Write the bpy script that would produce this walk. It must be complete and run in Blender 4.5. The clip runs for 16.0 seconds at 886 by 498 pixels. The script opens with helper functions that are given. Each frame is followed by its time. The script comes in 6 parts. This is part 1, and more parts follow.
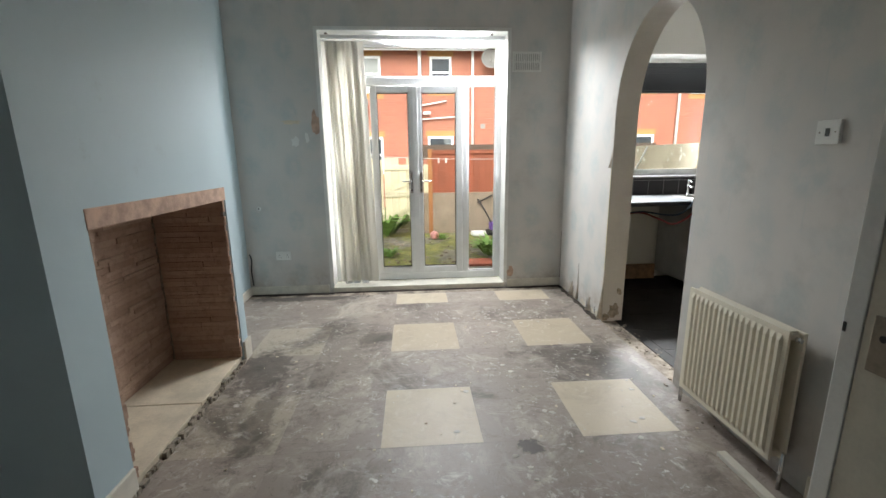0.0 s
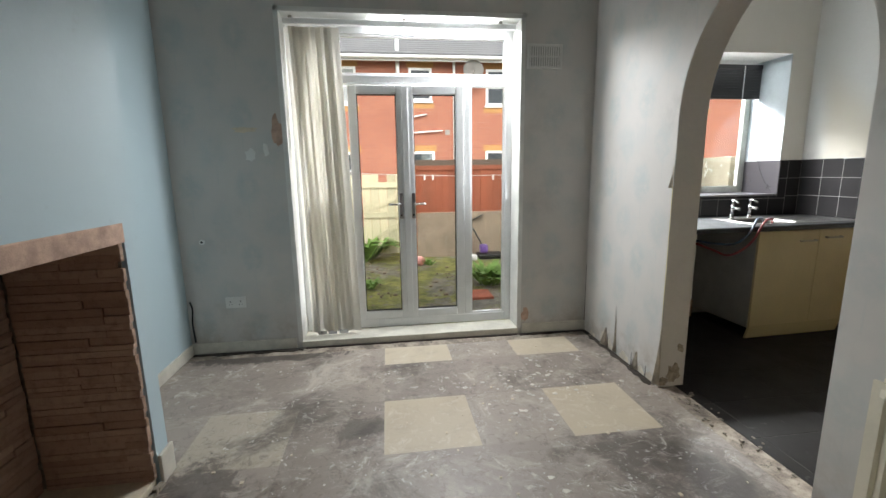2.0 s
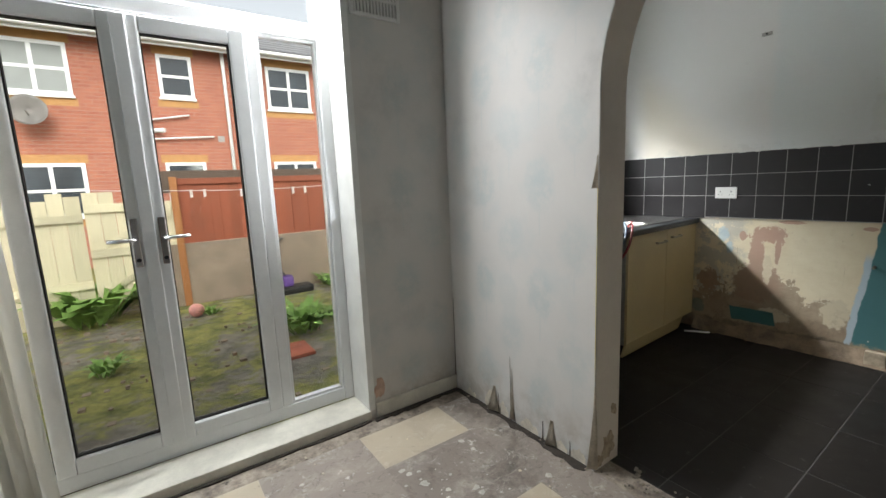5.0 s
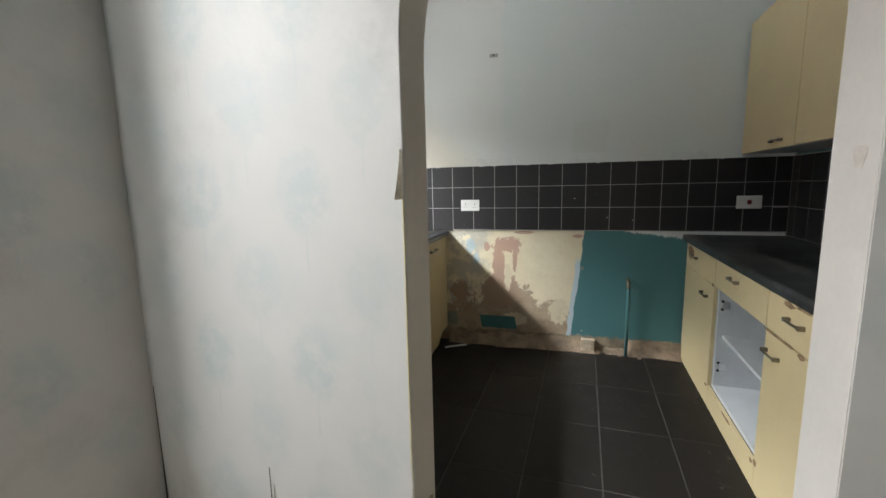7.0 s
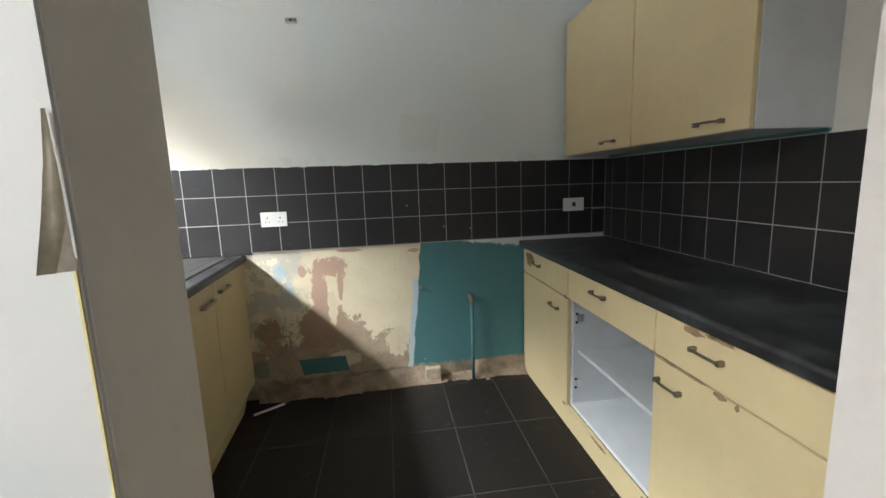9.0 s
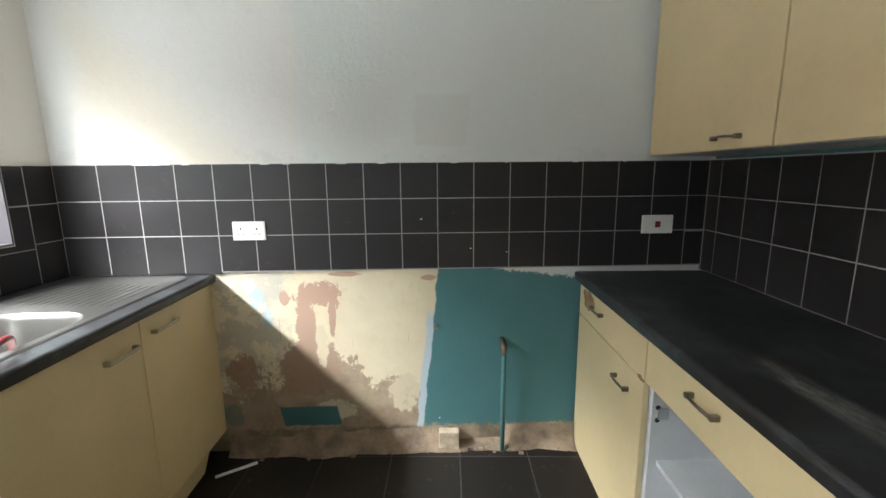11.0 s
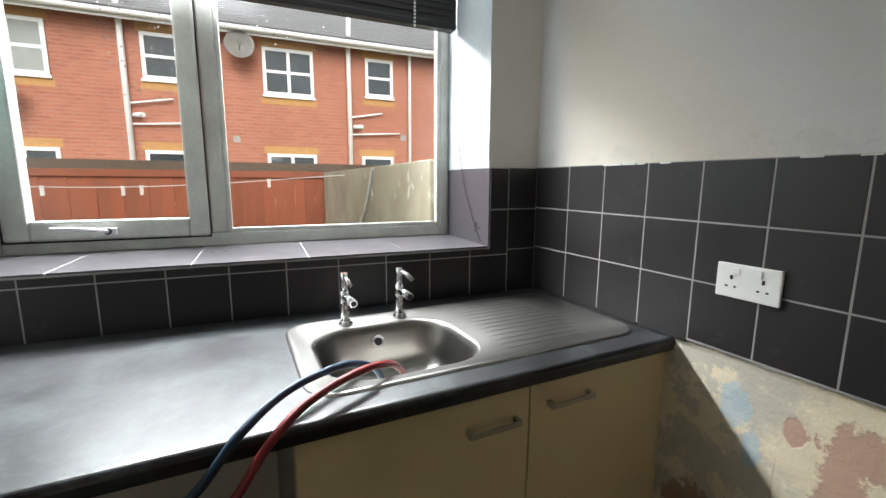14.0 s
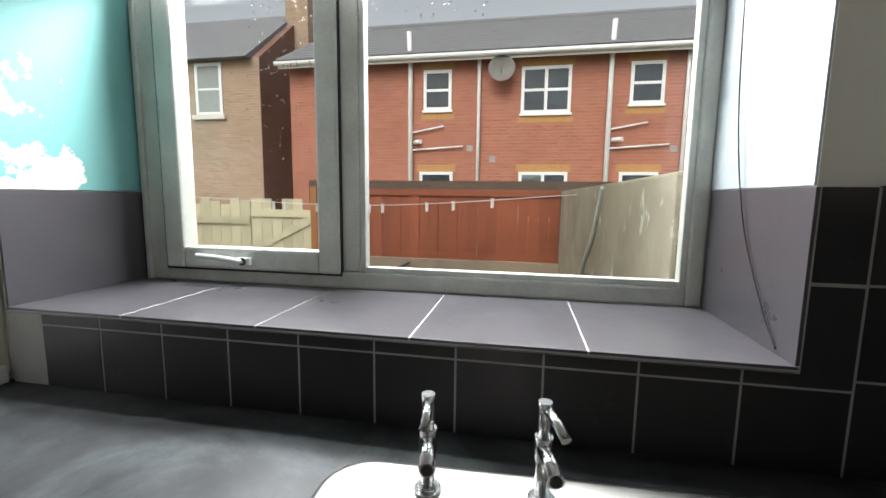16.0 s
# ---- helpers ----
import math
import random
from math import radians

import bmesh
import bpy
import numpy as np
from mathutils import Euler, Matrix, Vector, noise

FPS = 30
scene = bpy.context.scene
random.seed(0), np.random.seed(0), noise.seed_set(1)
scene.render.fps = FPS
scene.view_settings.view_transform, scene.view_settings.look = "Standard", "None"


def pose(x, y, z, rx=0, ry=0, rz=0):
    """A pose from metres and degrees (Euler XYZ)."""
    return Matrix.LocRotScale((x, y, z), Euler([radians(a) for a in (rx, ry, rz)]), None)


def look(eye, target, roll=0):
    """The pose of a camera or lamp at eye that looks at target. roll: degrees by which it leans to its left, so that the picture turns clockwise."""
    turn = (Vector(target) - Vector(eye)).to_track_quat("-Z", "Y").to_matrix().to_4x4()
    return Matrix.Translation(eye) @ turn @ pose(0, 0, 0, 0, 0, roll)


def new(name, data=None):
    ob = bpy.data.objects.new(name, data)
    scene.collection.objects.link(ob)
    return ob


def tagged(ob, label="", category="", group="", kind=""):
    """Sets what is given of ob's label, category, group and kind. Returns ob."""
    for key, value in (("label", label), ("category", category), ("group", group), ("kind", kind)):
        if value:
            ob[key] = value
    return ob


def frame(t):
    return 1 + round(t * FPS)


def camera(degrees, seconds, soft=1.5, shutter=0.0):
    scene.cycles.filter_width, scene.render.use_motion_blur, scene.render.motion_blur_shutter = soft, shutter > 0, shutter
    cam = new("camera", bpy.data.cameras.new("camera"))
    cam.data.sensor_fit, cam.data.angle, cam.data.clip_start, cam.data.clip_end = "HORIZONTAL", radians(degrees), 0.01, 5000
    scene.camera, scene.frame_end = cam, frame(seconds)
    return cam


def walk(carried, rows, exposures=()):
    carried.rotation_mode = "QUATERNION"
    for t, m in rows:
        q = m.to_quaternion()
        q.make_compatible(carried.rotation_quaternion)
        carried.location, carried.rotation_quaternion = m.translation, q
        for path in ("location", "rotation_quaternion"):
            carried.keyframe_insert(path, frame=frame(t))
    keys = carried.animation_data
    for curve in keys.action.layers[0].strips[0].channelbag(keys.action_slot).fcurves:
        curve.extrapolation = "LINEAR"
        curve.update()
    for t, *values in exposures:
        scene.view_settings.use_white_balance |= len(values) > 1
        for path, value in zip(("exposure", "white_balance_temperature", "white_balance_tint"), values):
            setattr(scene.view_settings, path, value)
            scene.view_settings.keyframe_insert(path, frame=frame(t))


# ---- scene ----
cam = camera(92.9, 16.0)
PATH = [
    (0, (0.077, 0.044, 1.335), (0.214, 1.994, 0.91), -0.7),
    (0.5, (0.031, 0.245, 1.288), (0.191, 2.193, 0.866), -0.7),
    (1, (0.024, 0.501, 1.339), (0.196, 2.447, 0.915), -0.9),
    (1.5, (0.012, 0.685, 1.353), (0.208, 2.633, 0.944), -0.7),
    (2, (-0.043, 0.952, 1.346), (0.211, 2.904, 0.991), -0.9),
    (2.5, (-0.056, 1.176, 1.343), (0.223, 3.13, 1.019), -2.0),
    (3, (-0.083, 1.434, 1.337), (0.189, 3.393, 1.038), -2.5),
    (3.2, (-0.088, 1.52, 1.341), (0.203, 3.474, 1.033), -2.4),
    (5.3, (0.192, 2.29, 1.279), (1.487, 3.782, 0.965), -1.9),
    (5.5, (0.241, 2.357, 1.275), (1.642, 3.75, 0.962), -1.4),
    (6, (0.35, 2.541, 1.285), (2.002, 3.631, 1.001), -0.9),
    (6.5, (0.425, 2.664, 1.282), (2.223, 3.491, 1.001), -0.5),
    (7, (0.574, 2.764, 1.273), (2.449, 3.394, 0.977), -1.2),
    (7.5, (0.73, 2.823, 1.291), (2.668, 3.212, 0.988), -2.2),
    (8, (0.926, 2.9, 1.29), (2.901, 2.991, 0.985), -2.3),
    (8.5, (1.095, 2.969, 1.304), (3.062, 2.792, 0.988), -2.2),
    (8.7, (1.137, 2.97, 1.302), (3.095, 2.714, 0.987), -2.0),
    (10.8, (1.855, 2.708, 1.358), (3.823, 2.612, 1.019), -0.6),
    (11, (1.901, 2.704, 1.369), (3.869, 2.732, 1.015), -0.5),
    (11.5, (2.026, 2.672, 1.367), (3.948, 3.106, 1.024), -0.6),
    (12, (2.19, 2.629, 1.37), (3.964, 3.493, 1.046), -0.2),
    (12.5, (2.308, 2.624, 1.361), (3.866, 3.835, 1.036), -0.0),
    (13, (2.46, 2.724, 1.353), (3.806, 4.17, 1.041), 0.7),
    (13.5, (2.578, 2.866, 1.372), (3.685, 4.503, 1.062), 0.4),
    (14, (2.714, 2.99, 1.358), (3.498, 4.803, 1.044), 0.3),
    (14.5, (2.873, 3.108, 1.364), (3.345, 5.022, 1.032), 0.5),
    (15, (2.962, 3.264, 1.341), (3.199, 5.225, 1.026), 1.0),
    (15.5, (3.022, 3.495, 1.38), (3.002, 5.473, 1.085), 0.9),
    (16, (3.072, 3.653, 1.388), (2.703, 5.603, 1.143), 0.7),
]
EXPOSURES = [(0, 1.5), (1.5, 1.25), (3.0, 1.0), (5.5, 0.95), (7.0, 1.3), (8.5, 1.45), (11.0, 2.0), (12.5, 1.6), (14.0, 0.85), (15.0, 0.52), (16.0, 0.35)]
walk(cam, [(t, look(eye, target, roll)) for t, eye, target, roll in PATH], EXPOSURES)
# sky strength, then the watts of the added fill lamps
SKY, DOOR_FILL, SIDE_FILL, DOOR_JAMB, WINDOW_FILL, WINDOW_JAMB, YARD_FILL = 0.15, 29.0, 3.2, 3.4, 50.0, 0.5, 4.4

# ---- world and light ----
world = bpy.data.worlds.new("overcast")
scene.world = world
world.use_nodes = True
wn = world.node_tree
sky = wn.nodes.new("ShaderNodeTexSky")
sky.sky_type, sky.sun_disc = "NISHITA", False
sky.sun_elevation, sky.sun_rotation = radians(48), radians(200)
sky.air_density, sky.dust_density, sky.ozone_density = 1.0, 4.0, 1.0
pale = wn.nodes.new("ShaderNodeHueSaturation")
pale.inputs["Saturation"].default_value = 0.25
wn.links.new(sky.outputs[0], pale.inputs["Color"])
wn.links.new(pale.outputs[0], wn.nodes["Background"].inputs["Color"])
wn.nodes["Background"].inputs["Strength"].default_value = SKY
sun = new("sun", bpy.data.lights.new("sun", "SUN"))
sun.data.energy, sun.data.angle, sun.data.color = 1.0, radians(30), (1.0, 0.97, 0.93)
sun.matrix_world = look((2, -6, 9), (2, 6, 0))


# area lamp added to boost the daylight indoors; none is a real fitting
def sky_fill_lamp(name, eye, target, w, h, watts, spread):
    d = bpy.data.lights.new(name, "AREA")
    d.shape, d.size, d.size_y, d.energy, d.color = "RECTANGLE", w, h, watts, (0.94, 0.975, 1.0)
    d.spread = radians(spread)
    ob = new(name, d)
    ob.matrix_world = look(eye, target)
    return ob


# added skylight fill, in the door head, and before and in the window head
sky_fill_lamp("sky_fill_doors", (0.34, 4.433, 2.445), (0.30, 3.4, 0.85), 0.95, 0.04, DOOR_FILL, 160)
sky_fill_lamp("sky_fill_window", (2.36, 4.838, 2.058), (2.50, 2.0, 1.43), 0.8, 0.09, 0.8 * WINDOW_FILL, 142)
# added outside the panes, hung above the camera's view
sky_fill_lamp("sky_fill_window_high", (2.66, 5.28, 2.42), (2.66, 3.7, 1.25), 1.5, 0.26, 1.2 * WINDOW_FILL, 120)
sky_fill_lamp("sky_fill_window_head", (2.69, 4.60, 2.322), (2.69, 4.60, 1.0), 1.6, 0.22, 1.3, 146)
# added fill lamp inside the panes, imitating yard light thrown up to the ceiling
sky_fill_lamp("yard_fill_window", (2.70, 4.80, 1.30), (2.70, 3.90, 2.25), 1.40, 0.06, YARD_FILL, 82)
# added fill behind the drawn blind, as if daylight through the sidelight
sky_fill_lamp("sky_fill_sidelight", (-0.56, 4.434, 1.27), (-0.56, 2.0, 1.2), 0.24, 2.2, SIDE_FILL, 170)
# added fill lamps in the jambs, imitating slanting skylight that crosses the two openings
sky_fill_lamp("sky_fill_door_jamb", (0.994, 4.34, 1.20), (-1.0, 4.34, 1.05), 0.15, 2.1, DOOR_JAMB, 124)
sky_fill_lamp("sky_fill_door_jamb_west", (-0.738, 4.255, 1.20), (1.6, 4.255, 1.0), 0.04, 2.1, 0.65 * DOOR_JAMB, 120)
sky_fill_lamp("sky_fill_window_jamb", (1.842, 4.65, 1.56), (3.8, 4.50, 1.00), 0.30, 0.84, WINDOW_JAMB, 72)


# ---- materials ----
class Mat:
    def __init__(self, name, rough=0.6, metal=0.0, spec=0.5):
        self.m = bpy.data.materials.new(name)
        self.m.use_nodes = True
        self.t = self.m.node_tree
        self.b = self.t.nodes["Principled BSDF"]
        self.b.inputs["Roughness"].default_value = rough
        self.b.inputs["Metallic"].default_value = metal
        self.b.inputs["Specular IOR Level"].default_value = spec
        self.co = self.n("ShaderNodeTexCoord").outputs["Object"]

    def n(self, kind, **props):
        node = self.t.nodes.new(kind)
        for k, v in props.items():
            setattr(node, k, v)
        return node

    def put(self, sock, v):
        if isinstance(v, bpy.types.NodeSocket):
            self.t.links.new(v, sock)
        elif isinstance(v, (tuple, list)) and len(v) == 3 and sock.type == "RGBA":
            sock.default_value = (*v, 1)
        else:
            sock.default_value = v

    def scaled(self, x, y, z, vec=None):
        v = self.n("ShaderNodeVectorMath", operation="MULTIPLY")
        self.put(v.inputs[0], vec or self.co)
        v.inputs[1].default_value = (x, y, z)
        return v.outputs[0]

    def noise(self, scale, detail=5, rough=0.6, vec=None, dist=0.0):
        k = self.n("ShaderNodeTexNoise")
        self.put(k.inputs["Vector"], vec or self.co)
        k.inputs["Scale"].default_value, k.inputs["Detail"].default_value = scale, detail
        k.inputs["Roughness"].default_value, k.inputs["Distortion"].default_value = rough, dist
        return k.outputs["Fac"]

    def voronoi(self, scale, vec=None, feature="F1"):
        k = self.n("ShaderNodeTexVoronoi", feature=feature)
        self.put(k.inputs["Vector"], vec or self.co)
        k.inputs["Scale"].default_value = scale
        return k.outputs["Distance"]

    def step(self, v, lo, hi):
        k = self.n("ShaderNodeMapRange", interpolation_type="SMOOTHSTEP")
        self.put(k.inputs[0], v)
        k.inputs[1].default_value, k.inputs[2].default_value = lo, hi
        return k.outputs[0]

    def math(self, op, a, b=0.0):
        k = self.n("ShaderNodeMath", operation=op)
        self.put(k.inputs[0], a)
        self.put(k.inputs[1], b)
        return k.outputs[0]

    def mix(self, f, a, b):
        k = self.n("ShaderNodeMix", data_type="RGBA")
        self.put(k.inputs[0], f)
        self.put(k.inputs[6], a)
        self.put(k.inputs[7], b)
        return k.outputs[2]

    def xyz(self, vec=None):
        k = self.n("ShaderNodeSeparateXYZ")
        self.put(k.inputs[0], vec or self.co)
        return k.outputs

    def rand(self):
        return self.n("ShaderNodeObjectInfo").outputs["Random"]

    def color(self, c):
        self.put(self.b.inputs["Base Color"], c)
        return self

    def rough(self, lo, hi, f):
        k = self.n("ShaderNodeMapRange")
        self.put(k.inputs[0], f)
        k.inputs[3].default_value, k.inputs[4].default_value = lo, hi
        self.put(self.b.inputs["Roughness"], k.outputs[0])
        return self

    def bump(self, h, strength=0.3, dist=0.01):
        k = self.n("ShaderNodeBump")
        k.inputs["Strength"].default_value, k.inputs["Distance"].default_value = strength, dist
        self.put(k.inputs["Height"], h)
        self.t.links.new(k.outputs[0], self.b.inputs["Normal"])
        return self


def plain(name, c, rough=0.5, metal=0.0, vary=0.12, scale=6.0, bumpy=0.08, spec=0.5):
    m = Mat(name, rough, metal, spec)
    big, fine = m.noise(scale, 4), m.noise(scale * 18, 3)
    dark = tuple(v * (1 - vary) for v in c)
    lite = tuple(min(1, v * (1 + vary)) for v in c)
    f = m.math("ADD", m.math("MULTIPLY", big, 0.75), m.math("MULTIPLY", fine, 0.25))
    m.color(m.mix(m.step(f, 0.3, 0.7), dark, lite)).rough(max(0, rough - 0.08), min(1, rough + 0.1), big)
    if bumpy:
        m.bump(fine, bumpy, 0.004)
    return m.m


def wallpaper():
    # little trees in half-drop columns 0.195 m apart, each 0.52 m above the next
    m = Mat("leaf_wallpaper", 0.75)
    s = m.xyz()
    along = m.math("ADD", s[0], s[1])
    u = m.math("ADD", m.math("DIVIDE", m.math("SUBTRACT", along, 5.125), 0.195), 100.5)
    col = m.math("MODULO", m.math("FLOOR", u), 2.0)
    v = m.math("ADD", m.math("DIVIDE", m.math("SUBTRACT", s[2], 1.26), 0.52), 10.5)
    v = m.math("ADD", v, m.math("MULTIPLY", col, 0.5))
    wobble = m.math("MULTIPLY", m.math("SUBTRACT", m.noise(24, 5, 0.7), 0.5), 0.09)
    fu = m.math("MULTIPLY", m.math("SUBTRACT", m.math("FRACT", u), 0.5), 0.195)
    fv = m.math("MULTIPLY", m.math("SUBTRACT", m.math("FRACT", v), 0.5), 0.52)
    fw = m.math("ADD", fv, wobble)
    crown = m.math("SQRT", m.math("ADD", m.math("POWER", m.math("DIVIDE", m.math("ADD", fu, wobble), 0.088), 2.0), m.math("POWER", m.math("DIVIDE", fw, 0.125), 2.0)))
    crown = m.math("MULTIPLY", m.step(crown, 1.25, 0.5), m.step(m.noise(13, 6, 0.7), 0.28, 0.62))
    stem = m.math("MULTIPLY", m.step(m.math("ABSOLUTE", m.math("ADD", fu, m.math("MULTIPLY", wobble, 0.12))), 0.006, 0.002), m.step(m.math("ABSOLUTE", m.math("ADD", fv, 0.13)), 0.115, 0.09))
    leaf = m.math("MAXIMUM", crown, m.math("MULTIPLY", stem, 0.4))
    leaf = m.math("MULTIPLY", leaf, m.math("SUBTRACT", 0.58, m.math("MULTIPLY", col, 0.20)))
    base = m.mix(m.noise(1.6, 5), (0.56, 0.535, 0.505), (0.68, 0.655, 0.62))
    base = m.mix(leaf, base, (0.45, 0.51, 0.505))
    base = m.mix(m.math("MULTIPLY", m.step(m.noise(5.5, 4, 0.5), 0.48, 0.66), 0.25), base, (0.49, 0.54, 0.54))
    grime = m.step(m.noise(2.2, 6, 0.7), 0.52, 0.75)
    base = m.mix(m.math("MULTIPLY", grime, 0.30), base, (0.32, 0.31, 0.29))
    scuffs = m.step(m.noise(13, 8, 0.8, None, 0.6), 0.66, 0.72)
    base = m.mix(m.math("MULTIPLY", scuffs, 0.35), base, (0.34, 0.34, 0.33))
    damp = m.math("MULTIPLY", m.step(s[2], 0.35, 0.0), m.step(m.noise(5, 6, 0.7), 0.4, 0.65))
    base = m.mix(m.math("MULTIPLY", damp, 0.6), base, (0.33, 0.27, 0.2))
    m.color(base).bump(m.noise(60, 4), 0.12, 0.004)
    return m.m


def blue_paint():
    m = Mat("pale_blue_paint", 0.55)
    s = m.xyz()
    base = m.mix(m.noise(1.2, 5), (0.45, 0.57, 0.625), (0.51, 0.63, 0.68))
    scuff = m.step(m.noise(7, 7, 0.75), 0.60, 0.72)
    base = m.mix(m.math("MULTIPLY", scuff, 0.25), base, (0.30, 0.36, 0.38))
    m.color(base).bump(m.noise(25, 5), 0.12, 0.006)
    return m.m


def adhesive_floor(name, kind):
    """Old vinyl tiles: dark with trodden adhesive, worn between, or cream."""
    m = Mat(name, 0.7)
    g = m.n("ShaderNodeNewGeometry").outputs["Position"]
    big, mid, fine = m.noise(1.7, 6, 0.65, g), m.noise(6, 8, 0.72, g, 0.6), m.noise(38, 5, 0.7, g)
    r = m.rand()
    if kind == "cream":
        base = m.mix(r, (0.50, 0.42, 0.31), (0.60, 0.52, 0.40))
        base = m.mix(m.math("MULTIPLY", m.step(m.noise(3.4, 8, 0.70, g, 0.6), 0.46, 0.68), 0.45), base, (0.38, 0.31, 0.235))
        base = m.mix(m.math("MULTIPLY", m.step(m.noise(11, 9, 0.78, g, 0.8), 0.52, 0.66), 0.45), base, (0.70, 0.65, 0.57))
        base = m.mix(m.math("MULTIPLY", m.step(m.noise(26, 6, 0.75, g), 0.62, 0.70), 0.5), base, (0.20, 0.155, 0.12))
    else:
        worn = kind == "worn"
        base = m.mix(r, (0.40, 0.345, 0.28) if worn else (0.265, 0.22, 0.19), (0.44, 0.38, 0.305) if worn else (0.36, 0.305, 0.262))
        wisp = m.noise(2.6, 9, 0.74, g, 0.9)
        base = m.mix(m.math("MULTIPLY", m.step(wisp, 0.47, 0.68), 0.75), base, (0.53, 0.475, 0.41))
        base = m.mix(m.math("MULTIPLY", m.step(m.noise(1.25, 7, 0.68, g, 0.4), 0.50, 0.62), 0.75), base, (0.075, 0.060, 0.050))
        smear = m.noise(1.0, 8, 0.75, m.scaled(4.5, 13, 1, g), 1.4)
        base = m.mix(m.math("MULTIPLY", m.step(smear, 0.54, 0.66), 0.55), base, (0.46, 0.41, 0.355))
        grit = m.step(m.noise(17, 9, 0.82, g, 1.0), 0.52, 0.62)
        base = m.mix(m.math("MULTIPLY", grit, 0.5), base, (0.13, 0.105, 0.09))
        dust = m.math("MULTIPLY", m.step(m.noise(9, 9, 0.80, g, 1.2), 0.54, 0.64), m.step(m.noise(1.7, 5, 0.6, g), 0.40, 0.58))
        base = m.mix(m.math("MULTIPLY", dust, 0.75), base, (0.64, 0.60, 0.55))
        spill = m.math("MULTIPLY", m.step(m.noise(19, 6, 0.7, g, 0.5), 0.59, 0.64), m.step(m.noise(2.9, 5, 0.6, g), 0.48, 0.60))
        base = m.mix(m.math("MULTIPLY", spill, 0.85), base, (0.70, 0.67, 0.63))
        # spilt tar beside the hearth and old damp by the alcove
        gx = m.xyz(g)
        rag = m.math("MULTIPLY", m.math("SUBTRACT", m.noise(9, 9, 0.8, g, 0.8), 0.5), 3.4)
        for px, py, rx, ry, k in ((-0.92, 2.62, 0.17, 0.28, 0.65), (-0.76, 2.05, 0.07, 0.32, 0.5), (-1.0, 4.08, 0.55, 0.10, 0.8), (-0.20, 3.05, 0.16, 0.10, 0.55), (0.60, 1.75, 0.07, 0.05, 0.9), (1.36, 2.45, 0.18, 0.5, 0.5)):
            d = m.math("SQRT", m.math("ADD", m.math("POWER", m.math("DIVIDE", m.math("SUBTRACT", gx[0], px), rx), 2.0), m.math("POWER", m.math("DIVIDE", m.math("SUBTRACT", gx[1], py), ry), 2.0)))
            base = m.mix(m.math("MULTIPLY", m.step(m.math("ADD", d, rag), 1.15, 0.75), k), base, (0.060, 0.048, 0.040))
    specks = m.step(m.voronoi(16, g), 0.10, 0.05)
    base = m.mix(m.math("MULTIPLY", specks, m.step(big, 0.45, 0.6)), base, (0.62, 0.60, 0.56))
    m.color(base).rough(0.30, 0.62, mid).bump(fine, 0.25, 0.006)
    return m.m


def screed():
    m = Mat("bare_screed", 0.85)
    mid = m.noise(7, 8, 0.75)
    base = m.mix(m.step(mid, 0.35, 0.65), (0.16, 0.13, 0.11), (0.48, 0.41, 0.33))
    base = m.mix(m.step(m.noise(24, 6, 0.7), 0.58, 0.68), base, (0.06, 0.05, 0.04))
    m.color(base).bump(mid, 0.5, 0.02)
    return m.m


def kitchen_tile(name, c, rough, dusty=0.1, spec=0.4):
    m = Mat(name, rough, 0.0, spec)
    r = m.rand()
    g = m.n("ShaderNodeNewGeometry").outputs["Position"]
    cloud = m.noise(5, 5, 0.6, g)
    a = tuple(v * 0.75 for v in c)
    base = m.mix(m.math("ADD", m.math("MULTIPLY", r, 0.4), m.math("MULTIPLY", cloud, 0.6)), a, tuple(v * 1.3 for v in c))
    dust = m.step(m.noise(14, 7, 0.75, g), 0.58, 0.78)
    base = m.mix(m.math("MULTIPLY", dust, dusty), base, (0.35, 0.33, 0.31))
    m.color(base).rough(rough - 0.1, rough + 0.2, cloud).bump(m.noise(45, 4, 0.6, g), 0.08, 0.003)
    return m.m


